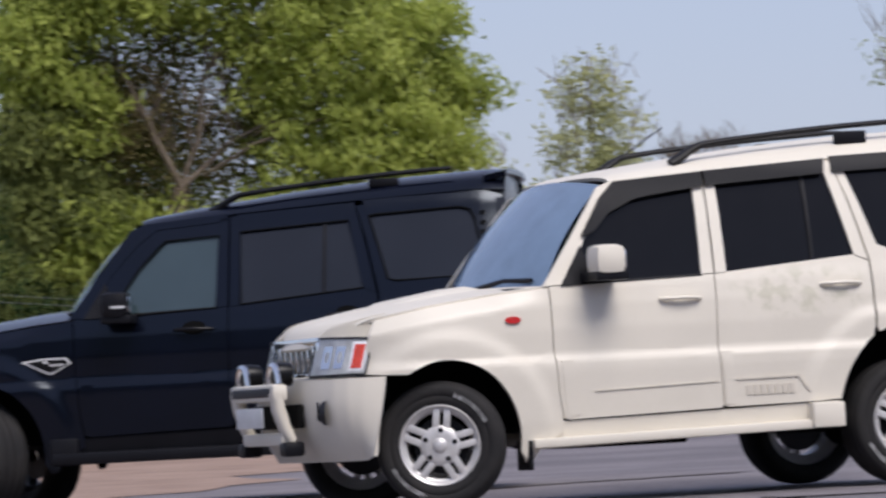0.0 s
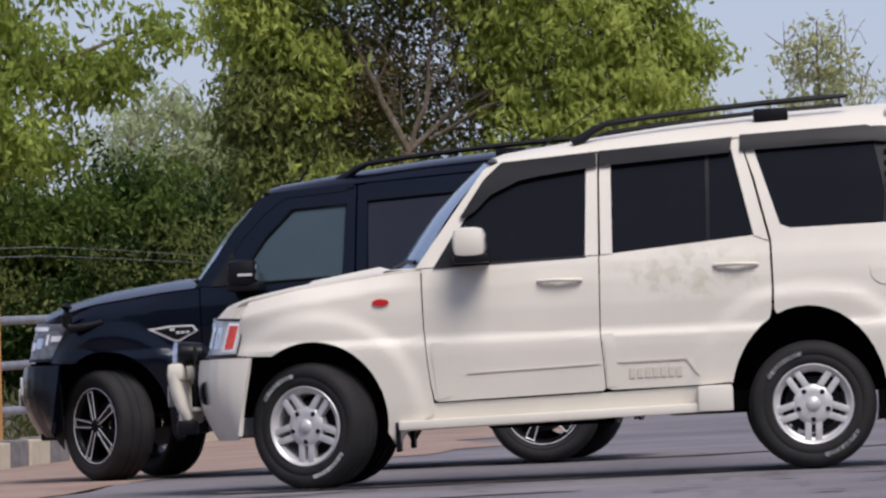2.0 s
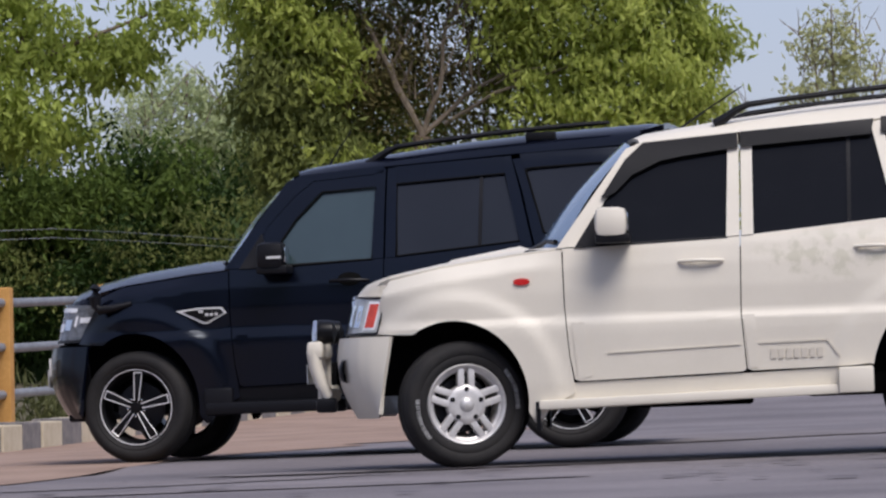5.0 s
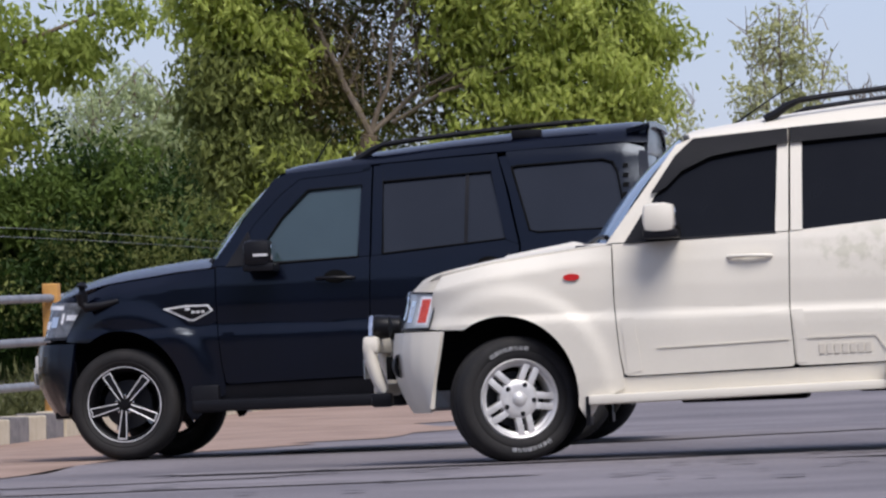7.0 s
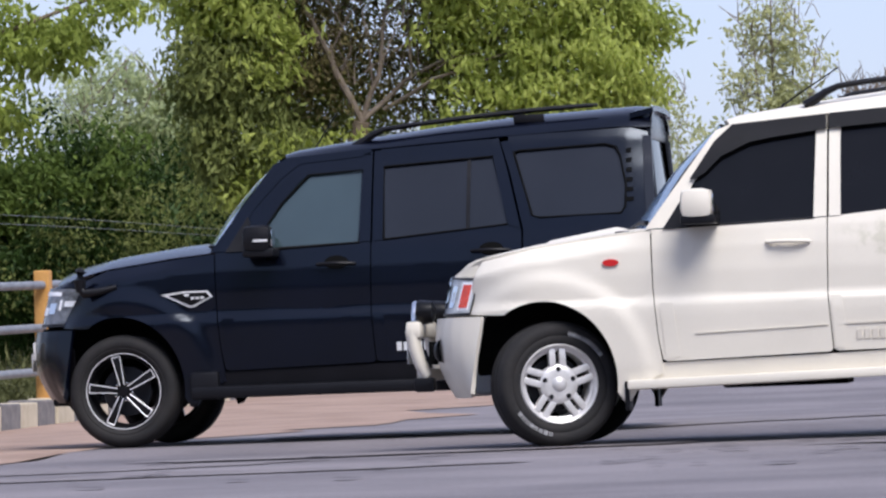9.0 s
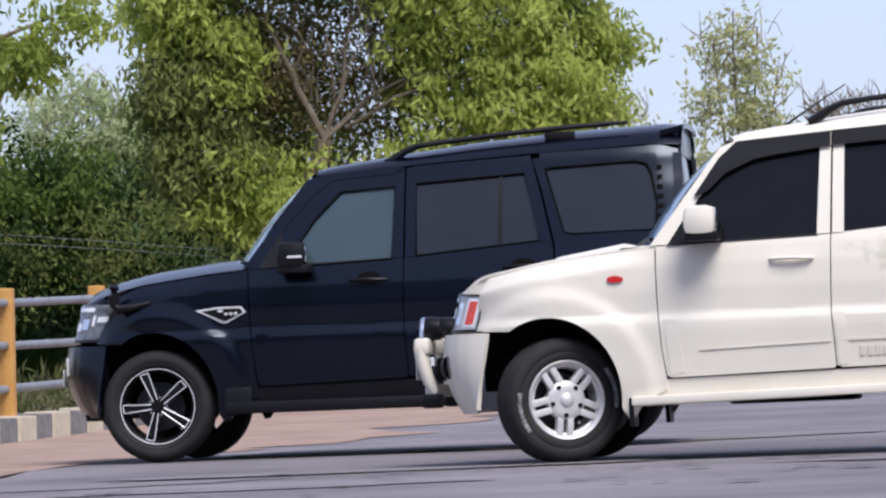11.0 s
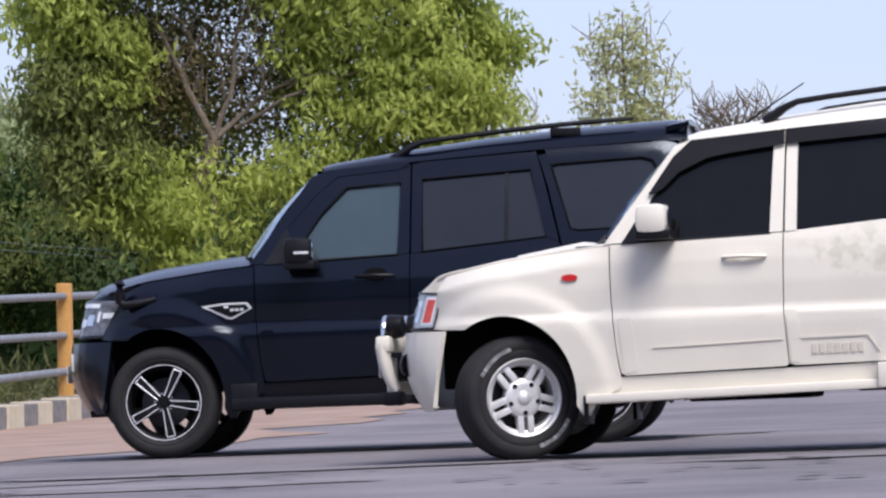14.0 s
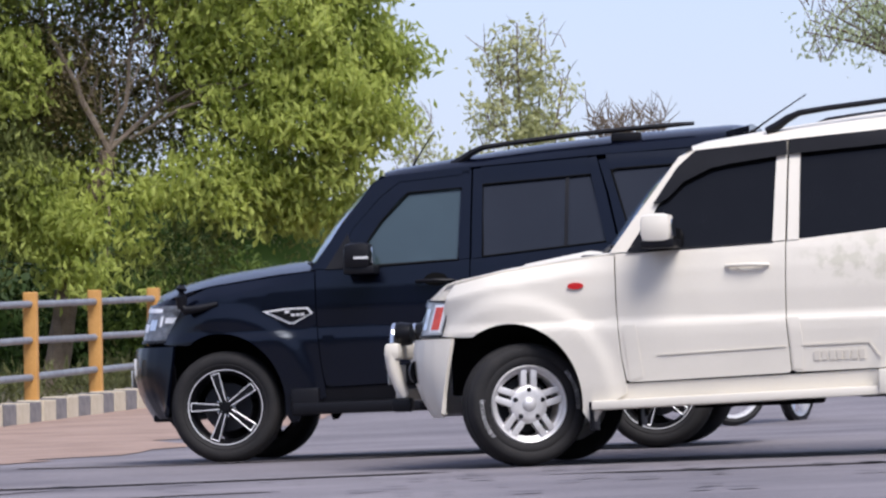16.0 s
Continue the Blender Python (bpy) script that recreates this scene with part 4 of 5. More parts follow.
for i in range(-3, 12):
    p = fence_at(i, -0.02)
    ob = new("post", post_me)
    ob.parent = fence
    ob.matrix_basis = Matrix.Translation((p.x, p.y, p.z + 0.19)) @ Matrix.Rotation(ang + rnd.uniform(-0.03, 0.03), 4, "Z") @ Matrix.Rotation(rnd.uniform(-0.008, 0.008), 4, "X")
for h in (0.24, 0.59, 0.94):
    for i in range(-3, 11):
        a, b = fence_at(i, -0.02), fence_at(i + 1, -0.02)
        ob = part("rail", sweep([a + Vector((0, 0, 0.19 + h)), b + Vector((0, 0, 0.19 + h + rnd.uniform(-0.012, 0.012)))], 0.036, 10), M_RAIL, fence)


# ---- trees ----
def leaves(name, clumps, count, size, material, parent, seed, droop=0.6, lump=0.22, per=26, stretch=2.2, face=0.0):
    """Leaf blades gathered in sprays inside ellipsoids (x, y, z, rx, ry, rz, weight)."""
    r = np.random.RandomState(seed)
    wts = np.array([c[6] * c[3] * c[5] for c in clumps])
    pick = r.choice(len(clumps), size=max(1, count // per), p=wts / wts.sum())
    cs = np.array([c[:6] for c in clumps])[pick]
    d = r.normal(size=(len(pick), 3))
    d /= np.linalg.norm(d, axis=1)[:, None]
    rad = r.uniform(0.25, 1, len(pick)) ** 0.5
    wob = 1 + 0.25 * np.sin(d[:, 0] * 7 + d[:, 2] * 9 + pick)
    spray = cs[:, :3] + d * cs[:, 3:] * (rad * wob)[:, None]
    pts = np.repeat(spray, per, axis=0) + r.normal(size=(len(pick) * per, 3)) * lump * np.array([1, 1, 0.7])
    n = len(pts)
    axis = r.normal(size=(n, 3)) + np.array([0, 0, -droop * 1.5])
    axis /= np.linalg.norm(axis, axis=1)[:, None]
    side = np.cross(axis, r.normal(size=(n, 3)) + face * np.array([0.45, -0.7, 0.8]))
    side /= np.linalg.norm(side, axis=1)[:, None]
    up = np.cross(axis, side)
    s = size * r.uniform(0.6, 1.35, n)[:, None]
    v = np.empty((n, 4, 3))
    v[:, 0] = pts
    v[:, 1] = pts + axis * s * 0.55 + side * s / stretch * 0.5 + up * s * 0.08
    v[:, 2] = pts + axis * s - up * s * 0.1
    v[:, 3] = pts + axis * s * 0.55 - side * s / stretch * 0.5 + up * s * 0.08
    f = np.arange(n * 4).reshape(n, 4)
    return mesh_of(name, v.reshape(-1, 3).tolist(), f.tolist(), material, parent, smooth=0)


def limb(pts, r0, r1, bm, seed=0):
    out = []
    for a, b in zip(pts, pts[1:]):
        for k in range(5):
            t = k / 5
            p = Vector(a).lerp(Vector(b), t)
            out.append(p + 0.05 * Vector((noise.noise((p.x * 2, p.z * 2, seed)), noise.noise((p.x * 2, p.z * 2, seed + 5)), 0)))
    out.append(Vector(pts[-1]))
    return sweep(out, [r0 + (r1 - r0) * i / (len(out) - 1) for i in range(len(out))], 8, bm)


def branch(parent, material, pts, r0, r1, seed):
    return part("limb", limb(pts, r0, r1, bmesh.new(), seed), material, parent)


def twigs(bm, origin, spread, count, length, rad, seed, up=0.6):
    r = random.Random(seed)
    for _ in range(count):
        p = Vector(origin) + Vector((r.uniform(-1, 1) * spread[0], r.uniform(-1, 1) * spread[1], r.uniform(-1, 1) * spread[2]))
        d = Vector((r.uniform(-1, 1), r.uniform(-0.6, 0.6), r.uniform(-0.3, 1) + up)).normalized()
        q = p + d * length * r.uniform(0.5, 1.2)
        m = p.lerp(q, 0.5) + Vector((r.uniform(-0.1, 0.1), 0, r.uniform(-0.05, 0.15))) * length
        sweep([p, m, q], [rad, rad * 0.7, rad * 0.3], 4, bm)


Y0 = 70.0
tree = tagged(new("roadside_tree"), "leafy green roadside tree with forked brown trunk", "tree")
bm = bmesh.new()
limb([(-0.75, Y0, 0.4), (-0.55, Y0, 1.7), (-0.25, Y0, 2.7), (0.0, Y0, 3.45)], 0.17, 0.11, bm, 1)
part("trunk", bm, M_BARK, tree, "dark brown trunk")
branch(tree, M_BARKPALE, [(0.0, Y0, 3.45), (-0.35, Y0 - 0.1, 4.2), (-0.62, Y0 - 0.2, 4.75), (-0.85, Y0, 5.3)], 0.05, 0.021, 2)
branch(tree, M_BARKPALE, [(0.0, Y0, 3.45), (0.12, Y0 + 0.1, 3.9), (0.10, Y0, 4.4)], 0.033, 0.015, 3)
branch(tree, M_BARKPALE, [(0.02, Y0, 3.5), (0.22, Y0 - 0.1, 4.0), (0.34, Y0, 4.9), (0.3, Y0, 5.6)], 0.04, 0.015, 4)
branch(tree, M_BARKPALE, [(0.0, Y0, 3.45), (0.55, Y0, 3.95), (1.25, Y0 - 0.3, 4.3), (2.1, Y0, 4.6)], 0.036, 0.012, 5)
branch(tree, M_BARKPALE, [(0.3, Y0, 3.6), (0.9, Y0 - 0.4, 3.95), (1.8, Y0 - 0.5, 4.25)], 0.03, 0.012, 6)
branch(tree, M_BARKPALE, [(-0.1, Y0, 3.3), (0.0, Y0 - 0.5, 2.6), (-0.05, Y0 - 0.6, 1.9)], 0.02, 0.01, 7)
branch(tree, M_BARKPALE, [(-0.4, Y0, 4.3), (-1.2, Y0, 4.9), (-1.9, Y0, 5.5)], 0.045, 0.015, 8)
branch(tree, M_BARKPALE, [(0.34, Y0, 4.9), (0.9, Y0, 5.6), (1.6, Y0, 6.3)], 0.04, 0.015, 10)
bm = bmesh.new()
twigs(bm, (0.3, Y0, 4.7), (0.9, 0.5, 0.8), 90, 0.7, 0.012, 4)
tagged(part("twig_cloud", bm, M_BARKPALE, tree), kind="stuff")
leaves("crown", [(2.0, Y0, 5.1, 1.35, 1.2, 1.3, 1), (2.5, Y0 - 0.4, 3.9, 1.0, 0.8, 0.85, 1), (3.3, Y0, 4.6, 0.5, 0.5, 0.55, 1), (3.1, Y0, 5.35, 0.45, 0.5, 0.35, 1),
                 (3.3, Y0, 3.7, 0.35, 0.5, 0.4, 1), (2.0, Y0, 6.2, 0.8, 1, 0.6, 1), (0.9, Y0, 6.4, 1.6, 1.2, 0.9, 1), (1.3, Y0 - 0.4, 3.0, 1.1, 0.7, 0.55, 0.65),
                 (2.5, Y0, 2.9, 0.9, 0.7, 0.6, 0.65), (1.0, Y0 - 0.3, 5.0, 0.5, 0.5, 0.5, 0.4), (3.55, Y0, 3.95, 0.2, 0.2, 0.35, 0.5)], 36000, 0.128, M_LEAFSUNLIT, tree, 11, droop=1.0, lump=0.15, per=46, stretch=2.5, face=1.4)
leaves("left_crown", [(-0.8, Y0, 6.3, 1.3, 1, 0.7, 0.9), (-1.75, Y0, 5.65, 0.6, 0.6, 0.5, 0.9), (-0.9, Y0 - 0.3, 2.75, 1.0, 0.7, 0.55, 0.55), (-0.2, Y0 - 0.5, 2.1, 0.9, 0.5, 0.5, 0.4),
                        (-1.1, Y0 - 0.5, 4.5, 0.35, 0.4, 0.6, 0.7), (-2.0, Y0, 5.0, 0.4, 0.4, 0.3, 0.5), (-1.8, Y0 - 0.4, 4.9, 0.5, 0.5, 0.4, 0.8),
                        (-1.9, Y0 - 0.3, 5.5, 0.7, 0.5, 0.5, 1.0), (-1.1, Y0 - 0.4, 5.8, 0.7, 0.5, 0.5, 1.0)], 19000, 0.13, M_LEAFSUNLIT, tree, 14, droop=1.0, lump=0.15, per=46, stretch=2.5, face=1.2)
# Darker leaf colour stands in for shade low and deep in the crown.
leaves("lower_crown", [(-1.75, Y0 - 0.3, 4.1, 0.55, 0.5, 0.6, 1), (-1.5, Y0 - 0.3, 3.3, 0.8, 0.5, 0.6, 1)], 6500, 0.12, M_LEAFHALFLIT, tree, 15, droop=1.0, lump=0.15, per=46, stretch=2.5)
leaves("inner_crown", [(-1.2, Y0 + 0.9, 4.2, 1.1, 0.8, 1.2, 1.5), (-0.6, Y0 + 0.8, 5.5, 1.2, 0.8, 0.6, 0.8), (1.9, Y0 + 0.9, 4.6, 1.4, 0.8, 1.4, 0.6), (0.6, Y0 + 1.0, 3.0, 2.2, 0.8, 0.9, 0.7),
                       (-0.4, Y0 + 0.9, 3.7, 0.8, 0.6, 0.6, 1.2)], 30000, 0.085, M_LEAFHALFLIT, tree, 12, lump=0.2, per=60)
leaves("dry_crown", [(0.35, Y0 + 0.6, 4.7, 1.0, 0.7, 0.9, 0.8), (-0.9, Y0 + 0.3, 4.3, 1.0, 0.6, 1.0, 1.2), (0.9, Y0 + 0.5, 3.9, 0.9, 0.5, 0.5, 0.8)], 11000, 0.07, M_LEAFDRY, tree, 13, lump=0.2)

tree = tagged(new("roadside_tree"), "open-crowned tree with feathery green sprays", "tree")
bm = bmesh.new()
limb([(-6.2, 62, 0.3), (-6.0, 62, 2.0), (-5.6, 62, 3.2)], 0.14, 0.09, bm, 21)
part("trunk", bm, M_BARK, tree)
branch(tree, M_BARK, [(-5.6, 62, 3.2), (-4.8, 62, 3.75), (-3.9, 61.8, 4.15), (-3.0, 62, 4.5)], 0.055, 0.015, 22)
branch(tree, M_BARK, [(-5.6, 62, 3.2), (-5.2, 62, 4.3), (-4.6, 62, 5.3)], 0.06, 0.02, 23)
branch(tree, M_BARK, [(-4.6, 62, 3.8), (-4.2, 62, 4.6), (-3.7, 62, 5.2)], 0.03, 0.012, 24)
leaves("crown", [(-3.6, 62, 4.05, 0.9, 0.7, 0.35, 1), (-2.75, 62, 4.5, 0.35, 0.4, 0.25, 0.8), (-4.6, 62, 4.4, 0.8, 0.8, 0.5, 0.9), (-4.9, 62, 5.4, 0.9, 0.8, 0.6, 0.8), (-3.8, 62, 5.1, 0.6, 0.6, 0.25, 0.5),
                 (-4.6, 61.6, 3.3, 1.0, 0.7, 0.5, 1), (-5.8, 62, 4.6, 0.9, 0.8, 1.4, 1), (-2.9, 62, 5.65, 0.9, 0.5, 0.2, 0.35)], 17000, 0.12, M_LEAF, tree, 31, droop=0.9, lump=0.14, per=44)

tree = tagged(new("distant_tree"), "feathery tree far behind the hedge, paled for haze", "tree")
bm = bmesh.new()
limb([(-5.4, 125, 1.0), (-5.3, 125, 4.0), (-5.2, 125, 7.2)], 0.12, 0.03, bm, 41)
twigs(bm, (-5.3, 125, 5.6), (1.4, 0.5, 1.0), 60, 1.3, 0.018, 8)
part("trunk", bm, M_BARKPALE, tree)
leaves("crown", [(-5.3, 125, 6.0, 1.9, 1, 1.3, 1), (-4.2, 125, 5.6, 1.0, 0.8, 0.9, 1)], 6500, 0.17, M_LEAFPALE_HAZE, tree, 42, lump=0.16, per=12)

# hedge of scrub behind the fence, on a bumpy core dark with painted shade
hedge = tagged(new("scrub"), "dense dark green scrub behind the fence", "bushes", kind="stuff")


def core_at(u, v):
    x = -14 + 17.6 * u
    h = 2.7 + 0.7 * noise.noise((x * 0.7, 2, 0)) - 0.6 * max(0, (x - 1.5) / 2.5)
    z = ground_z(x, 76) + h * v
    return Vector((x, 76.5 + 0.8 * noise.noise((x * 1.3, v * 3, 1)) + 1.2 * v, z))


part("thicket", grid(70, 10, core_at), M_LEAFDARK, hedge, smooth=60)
cl = []
rnd = random.Random(9)
for i in range(46):
    x = -13.5 + 17.2 * i / 45
    cl.append((x, 75.2 + rnd.uniform(-0.8, 0.6), ground_z(x, 76) + rnd.uniform(0.5, 1.6), 0.6, 0.5, 0.7, 1))
    if x < -0.8:
        cl.append((x, 75.6 + rnd.uniform(-0.5, 0.5), ground_z(x, 76) + rnd.uniform(1.9, 2.6 + (0.5 if x < -2.5 else 0)), 0.7, 0.5, 0.6, 1))
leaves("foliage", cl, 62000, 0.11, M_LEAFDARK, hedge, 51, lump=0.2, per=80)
# Upper sprays get a lighter leaf colour in place of sunlight.
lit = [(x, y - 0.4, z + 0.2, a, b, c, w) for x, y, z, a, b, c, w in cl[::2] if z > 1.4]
leaves("lit_foliage", lit, 7500, 0.09, M_LEAFHALFLIT, hedge, 52, lump=0.2, per=80)

tall = []
for i in range(26):
    x = -10.5 + 7.2 * i / 25
    for z in (2.9, 3.7) if x < -5.5 else (2.6, 3.1):
        tall.append((x, 75.2 + rnd.uniform(-0.6, 0.5), z + rnd.uniform(-0.4, 0.4), 0.55, 0.4, 0.45, 1))
for i in range(16):
    x = 0.2 + 3.5 * i / 15
    tall.append((x, 74.6 + rnd.uniform(-0.4, 0.4), ground_z(x, 75) + rnd.uniform(0.3, 1.75 - 0.25 * max(0, x - 2)), 0.5, 0.4, 0.45, 1.2))
leaves("tall_foliage", tall, 24000, 0.12, M_LEAFMID, hedge, 53, droop=0.7, lump=0.15, per=50)

verge_grass = []
for i in range(60):
    p = fence_at(-3 + 15 * i / 59, -0.9 - 1.6 * rnd.random())
    verge_grass.append((p.x, p.y, p.z + 0.12, 0.5, 0.5, 0.14, 1))
tagged(leaves("grass", verge_grass, 9000, 0.2, M_GRASS, None, 61, droop=-0.9, lump=0.14, stretch=9), "dry grass and weeds behind the kerb", "grass", kind="stuff")

# far trees on the open side, most leaves paled in place of haze
tree = tagged(new("distant_tree"), "tall sparse tree with yellowish leaves paled for haze, far off", "tree")
bm = bmesh.new()
for k, (dx, top) in enumerate(((-0.7, 8.6), (-0.2, 9.4), (0.4, 9.0), (0.9, 8.0))):
    limb([(10.4, 140, 1.4), (10.4 + dx * 0.5, 140, 5.0), (10.4 + dx, 140, top)], 0.07, 0.02, bm, 70 + k)
twigs(bm, (10.4, 140, 7.4), (1.1, 0.5, 1.5), 90, 0.9, 0.014, 12)
part("trunk", bm, M_BARKPALE, tree)
leaves("crown", [(10.0, 140, 8.2, 0.9, 0.7, 1.2, 1), (10.9, 140, 7.4, 0.8, 0.7, 0.9, 0.9), (9.5, 140, 7.0, 0.5, 0.6, 0.8, 0.8), (10.3, 140, 9.0, 0.5, 0.5, 0.4, 0.7)], 1700, 0.18, M_LEAFFAR_HAZE, tree, 71, lump=0.18, per=14, face=1.2)
leaves("lower_crown", [(10.6, 139.8, 6.5, 0.75, 0.6, 1.0, 1), (10.2, 139.8, 5.4, 1.2, 0.7, 0.7, 1)], 2100, 0.17, M_LEAFFAR_HAZE, tree, 72, lump=0.16)

tree = tagged(new("distant_tree"), "nearly bare spreading tree, far off", "tree")
branch(tree, M_BARK, [(13.0, 142, 2.0), (13.1, 142, 5.2), (13.1, 142, 6.1)], 0.10, 0.05, 80)
for k in range(12):
    a = -1.2 + 2.4 * k / 11
    branch(tree, M_BARK, [(13.1, 142, 5.6), (13.1 + 0.6 * math.sin(a), 142, 6.3 + 0.3 * math.cos(a)), (13.1 + 1.35 * math.sin(a), 142, 6.5 + 0.75 * math.cos(a))], 0.045, 0.014, 81 + k)
bm = bmesh.new()
twigs(bm, (13.1, 142, 6.7), (1.0, 0.4, 0.5), 200, 0.6, 0.017, 14)
tagged(part("twig_cloud", bm, M_BARK, tree), kind="stuff")
leaves("crown", [(13.1, 142, 6.2, 0.9, 0.6, 0.5, 1)], 700, 0.13, M_LEAFDRY, tree, 82, per=8)

tree = tagged(new("distant_tree"), "thorny tree with thin grey-green crown", "tree")
branch(tree, M_BARK, [(17.2, 112, 1.5), (17.0, 112, 5.0), (16.2, 112, 6.7)], 0.12, 0.07, 90)
for k in range(9):
    a = -1.5 + 2.2 * k / 8
    branch(tree, M_BARK, [(16.2, 112, 6.6), (16.0 + 0.9 * math.sin(a), 112, 7.1 + 0.3 * math.cos(a)), (15.9 + 2.0 * math.sin(a), 112, 7.3 + 0.9 * math.cos(a))], 0.045, 0.012, 91 + k)
bm = bmesh.new()
twigs(bm, (15.3, 112, 7.4), (1.4, 0.5, 0.7), 150, 0.7, 0.012, 15)
tagged(part("twig_cloud", bm, M_BARK, tree), kind="stuff")
leaves("crown", [(15.2, 112, 7.4, 1.3, 0.7, 0.6, 1), (16.3, 112, 7.9, 1.3, 0.7, 0.6, 1)], 2400, 0.12, M_LEAFPALE_HAZE, tree, 92, per=10)

tree = tagged(new("distant_tree"), "thin feathery young tree, far off", "tree")
bm = bmesh.new()
limb([(8.1, 150, 2.0), (8.1, 150, 5.0), (8.2, 150, 7.9)], 0.06, 0.015, bm, 75)
twigs(bm, (8.15, 150, 6.6), (0.5, 0.3, 1.0), 40, 0.6, 0.012, 16)
part("trunk", bm, M_BARKPALE, tree)
leaves("crown", [(8.15, 150, 6.7, 0.7, 0.5, 1.1, 0.7), (8.3, 150, 5.2, 1.1, 0.6, 0.7, 1.6)], 1100, 0.17, M_LEAFFAR_HAZE, tree, 76, lump=0.16, per=10)

woods = tagged(new("far_woods"), "band of far bushes and trees in haze-paled leaf colour", "bushes", kind="stuff")
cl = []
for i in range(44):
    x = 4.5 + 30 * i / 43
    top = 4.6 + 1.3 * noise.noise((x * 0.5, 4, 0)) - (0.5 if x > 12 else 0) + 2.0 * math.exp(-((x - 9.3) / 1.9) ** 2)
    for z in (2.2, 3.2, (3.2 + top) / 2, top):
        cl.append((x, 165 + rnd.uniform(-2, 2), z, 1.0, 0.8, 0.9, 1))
leaves("foliage", cl, 16000, 0.26, M_LEAFFAR_HAZE, woods, 101, lump=0.3)
part("thicket", grid(50, 6, lambda u, v: Vector((4 + 32 * u, 168, 1 + (3.2 + 0.8 * noise.noise((u * 14, 0, 2))) * v))), M_LEAFFAR_HAZE, woods, smooth=60)

# unseen trees on the camera's own side of the road, added to darken car reflections
woods = tagged(new("unseen_woods"), "unseen line of trees behind the camera, added to darken car reflections", "trees", kind="stuff")
cl = [(-70 + 140 * i / 59, -32 + rnd.uniform(-3, 3), rnd.uniform(1.5, 11.0), 3.0, 1.8, 2.6, 1) for i in range(60)]
leaves("foliage", cl, 16000, 0.8, M_LEAFDARK, woods, 111, lump=0.8)
part("thicket", grid(60, 6, lambda u, v: Vector((-75 + 150 * u, -36, -1 + (13.0 + 3.0 * noise.noise((u * 30, 0, 7))) * v))), M_LEAFDARK, woods, smooth=60)

# overhead wires
for z0, sag in ((2.02, 0.10), (1.96, 0.13)):
    w = sweep([(-9 + 9.5 * k / 16, 56 + 2.6 * max(0, k - 9) ** 1.2, z0 + 0.16 * k / 16 - sag * math.sin(math.pi * k / 16)) for k in range(17)], 0.0028, 5)
    tagged(part("cable", w, M_RAIL), "thin grey overhead cable", "cable")



# ---- motorcycle on the far side of the road ----
bike = tagged(new("motorcycle"), "dark motorcycle with bright wheel rims riding along the far lane", "motorcycle")
bike_wheels = []
for x in (0.0, 1.27):
    bw = part("wheel", lathe([(0.24, -0.03), (0.27, -0.045), (0.295, -0.03), (0.30, 0.0), (0.295, 0.03), (0.27, 0.045), (0.24, 0.03)], 40), M_TYRE, bike)
    part("rim", lathe([(0.242, -0.034), (0.225, -0.03), (0.215, 0.0), (0.225, 0.03), (0.242, 0.034)], 40), M_ALLOY, bw)
    part("hub", lathe([(0.0, -0.06), (0.07, -0.05), (0.07, 0.05), (0.0, 0.06)], 20), M_ALLOY, bw)
    for k in range(9):
        q = 2 * math.pi * k / 9
        part("spoke", sweep([(0.06 * math.cos(q), 0.0, 0.06 * math.sin(q)), (0.222 * math.cos(q + 0.3), 0.0, 0.222 * math.sin(q + 0.3))], 0.006, 5), M_CHROME, bw)
    bike_wheels.append((bw, x))
part("fork", sweep([(0.0, -0.07, 0.3), (0.22, -0.07, 0.85), (0.26, -0.05, 0.98)], 0.022), M_CHROME, bike)
part("fork", sweep([(0.0, 0.07, 0.3), (0.22, 0.07, 0.85), (0.26, 0.05, 0.98)], 0.022), M_CHROME, bike)
part("handlebar", sweep([(0.36, -0.34, 1.04), (0.26, -0.2, 1.02), (0.26, 0.2, 1.02), (0.36, 0.34, 1.04)], 0.014), M_MATT, bike)
part("engine", box(bmesh.new(), 0.42, 0.80, -0.14, 0.14, 0.28, 0.58, 0.04), M_GREYP, bike)
part("fuel_tank", box(bmesh.new(), 0.34, 0.78, -0.13, 0.13, 0.68, 0.90, 0.07), M_BLACK, bike)
part("seat", box(bmesh.new(), 0.76, 1.42, -0.13, 0.13, 0.72, 0.82, 0.04), M_MATT, bike)
part("exhaust", sweep([(0.5, -0.14, 0.3), (0.8, -0.17, 0.26), (1.45, -0.18, 0.36)], [0.02, 0.03, 0.045]), M_CHROME, bike)
part("swing_arm", sweep([(0.75, -0.09, 0.38), (1.27, -0.09, 0.3)], 0.022), M_MATT, bike)
part("mudguard", lathe_arc(), M_MATT, bike)


# ---- motion of the cars ----
SLOPE = 0.0210


def way(rows, t):
    ts = [r[0] for r in rows]
    out = []
    for k in (1, 2, 3):
        vs = [r[k] for r in rows]
        i = min(max(int(np.searchsorted(ts, t, "right")) - 1, 0), len(ts) - 2)
        d = [(vs[j + 1] - vs[j]) / (ts[j + 1] - ts[j]) for j in range(len(ts) - 1)]
        m = lambda j: d[0] if j == 0 else d[-1] if j == len(ts) - 1 else (0.0 if d[j - 1] * d[j] <= 0 else 2 * d[j - 1] * d[j] / (d[j - 1] + d[j]))
        h = ts[i + 1] - ts[i]
        u = (t - ts[i]) / h
        out.append((2 * u ** 3 - 3 * u ** 2 + 1) * vs[i] + (u ** 3 - 2 * u ** 2 + u) * h * m(i) + (3 * u ** 2 - 2 * u ** 3) * vs[i + 1] + (u ** 3 - u ** 2) * h * m(i + 1))
    return out


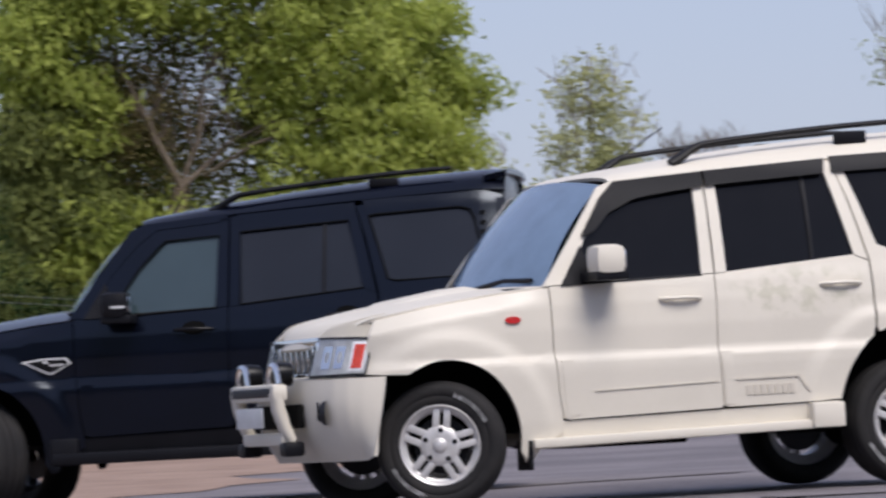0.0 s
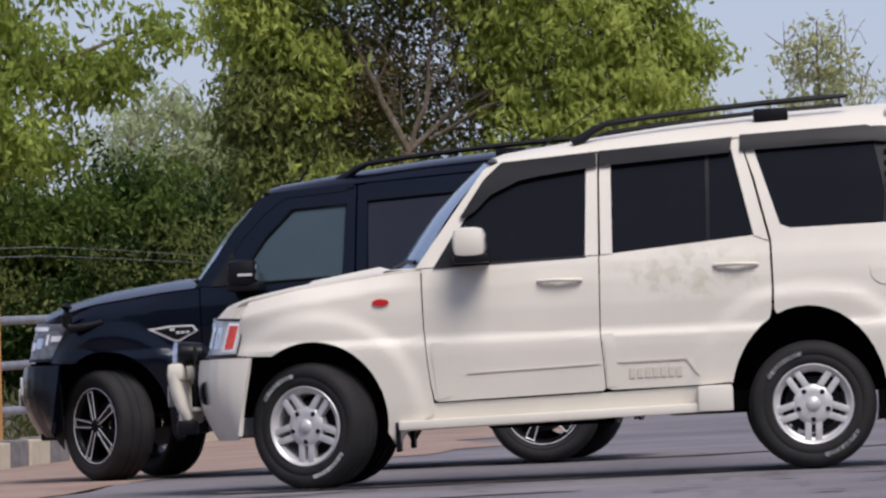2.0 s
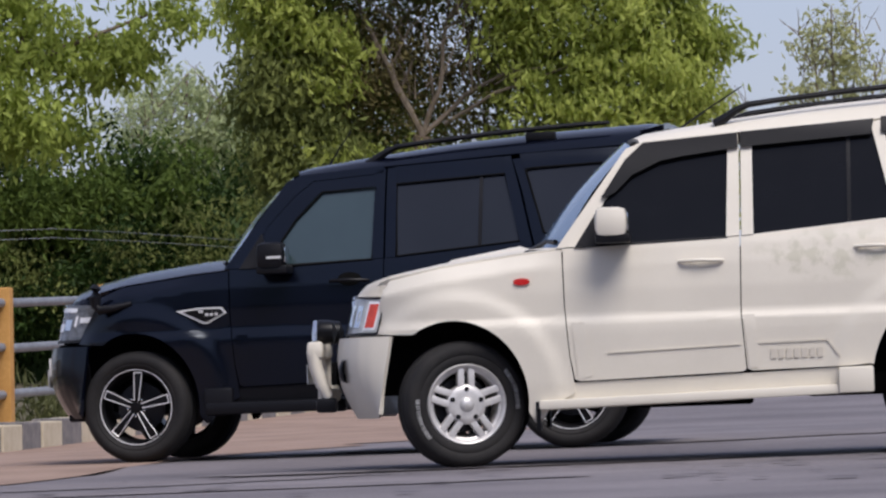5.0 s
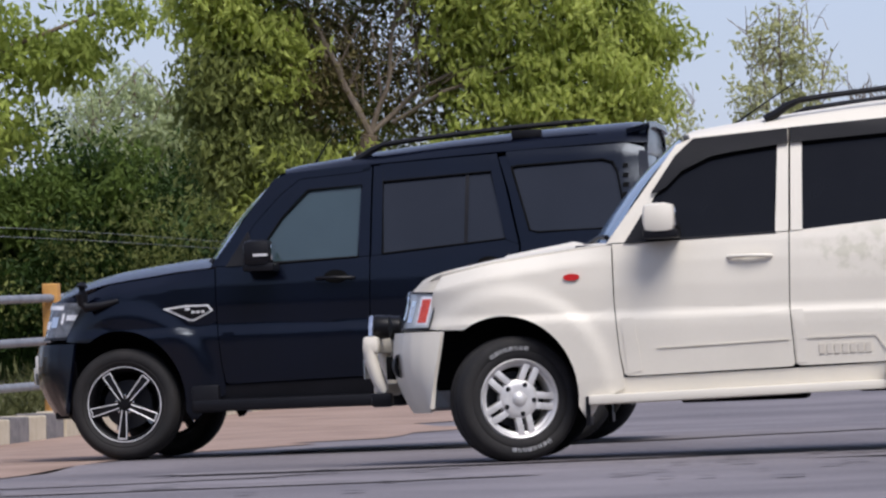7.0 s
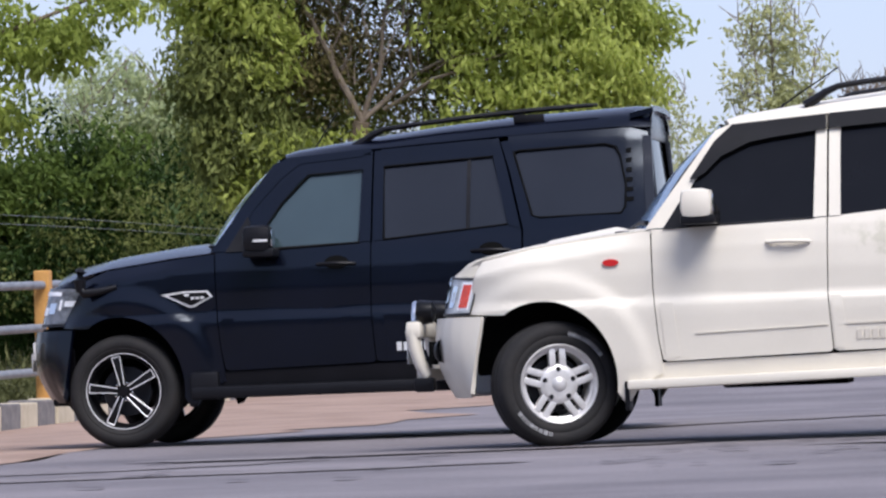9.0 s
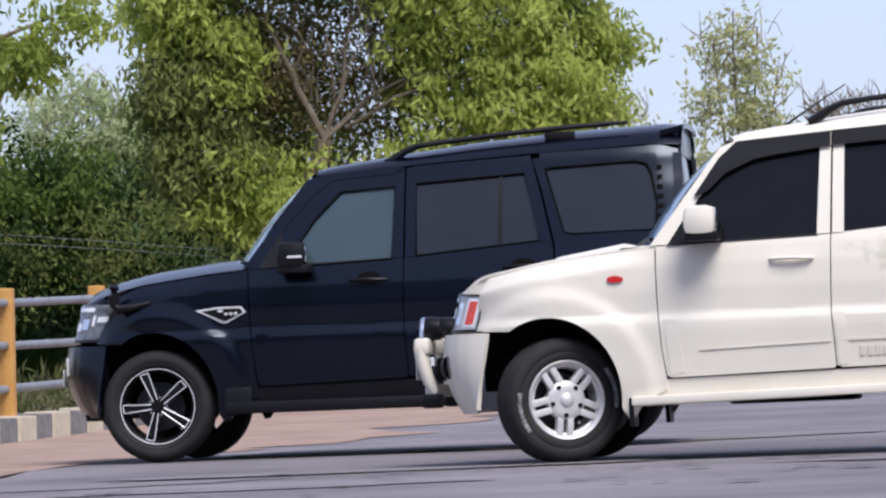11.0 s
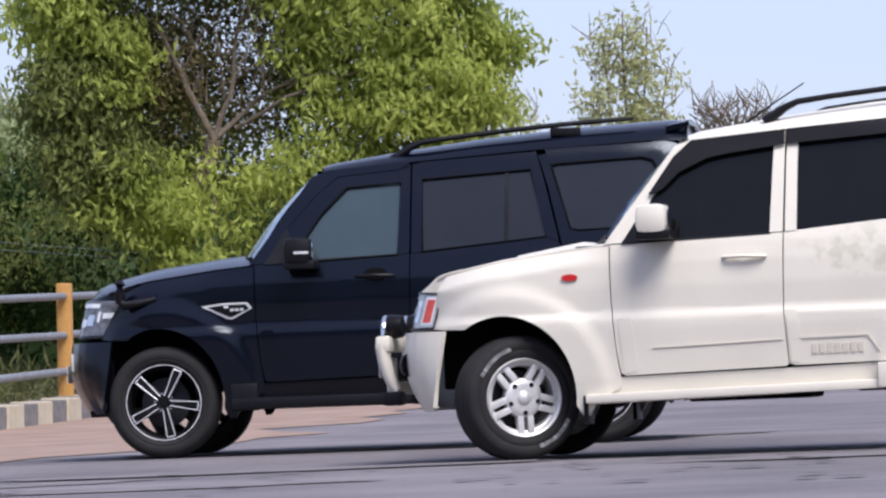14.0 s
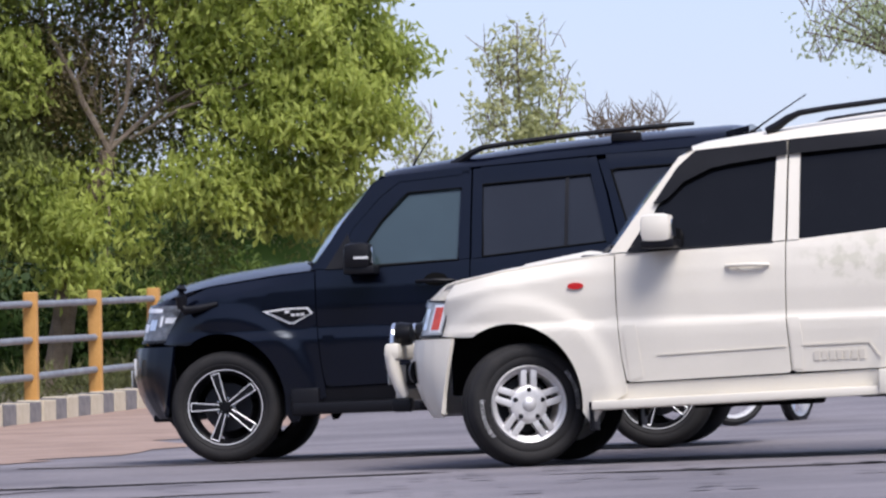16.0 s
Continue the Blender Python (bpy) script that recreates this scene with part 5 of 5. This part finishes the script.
STEER_WHITE = [(0, 25), (0.5, 26), (1.2, 31), (1.6, 29), (2.0, 27), (2.5, 15), (3.0, 3), (3.5, -10), (4.0, -14), (6.5, -20), (9.0, -21), (12.5, -30), (14.0, -30), (16, -26)]
STEER_BLACK = [(0, 45), (2.0, 45), (2.5, 43), (3.0, 33), (3.5, 20), (4.0, 11), (6.3, 4), (12.5, 0), (16, 0)]


BIKE_WAY = [(0.0, 30.0, 58.0, 40), (8.0, 17.0, 51.0, 50), (13.0, 7.8, 45.0, 62), (14.3, 5.6, 43.6, 66), (15.0, 5.17, 43.3, 66), (15.5, 4.93, 43.3, 62), (16.0, 4.76, 43.3, 60)]


def motions():
    for car, wheels, rows, steer, lift, phase, roll in ((white_car, white_wheels, WHITE_WAY, STEER_WHITE, -0.0106, 90.0, 0.385),
                                                          (black_car, black_wheels, BLACK_WAY, STEER_BLACK, 0.024, 31.0, 0.345)):
        keys, times = [], [0.1 * i for i in range(161)]
        run, spin = [0.0], []
        tilt = Matrix.Rotation(-math.atan(SLOPE), 4, "Y")
        prev = None
        for t in times:
            x, y, yaw = way(rows, t)
            keys.append((t, Matrix.Translation((x, y, SLOPE * x + lift + 0.001)) @ tilt @ Matrix.Rotation(radians(yaw), 4, "Z")))
            if prev:
                head = radians(yaw - lerp(t, steer))
                run.append(run[-1] + (x - prev[0]) * math.cos(head) + (y - prev[1]) * math.sin(head))
            prev = (x, y)
        walk(car, keys)
        zero = run[35]
        for w, a, s in wheels:
            rows_w = []
            for t, d in zip(times, run):
                turn = (d - zero) / roll - radians(phase)
                st = -radians(lerp(t, steer)) if a == 0 else 0.0
                m = Matrix.Translation((a, s * 0.70, 0.36)) @ Matrix.Rotation(st, 4, "Z") @ Matrix.Translation((0, s * 0.05, 0))
                flip = Matrix.Rotation(math.pi, 4, "Z") if s > 0 else Matrix.Identity(4)
                rows_w.append((t, m @ Matrix.Rotation(turn, 4, "Y") @ flip))
            walk(w, rows_w)
    # the motorcycle comes up on the far lane
    steps = [(t, *way(BIKE_WAY, t)) for t in (0.1 * i for i in range(161))]
    run, keys, prev = [], [], None
    for t, x, y, yaw in steps:
        run.append(0.0 if prev is None else run[-1] + math.hypot(x - prev[0], y - prev[1]))
        prev = (x, y)
        keys.append((t, Matrix.Translation((x, y, ground_z(x, y))) @ Matrix.Rotation(radians(yaw), 4, "Z")))
    walk(bike, keys)
    for w, x in bike_wheels:
        walk(w, [(k[0], Matrix.Translation((x, 0, 0.3)) @ Matrix.Rotation(radians(-38 if x == 0 else 0), 4, "Z") @ Matrix.Rotation(-d / 0.3, 4, "Y")) for k, d in zip(keys, run)])


motions()
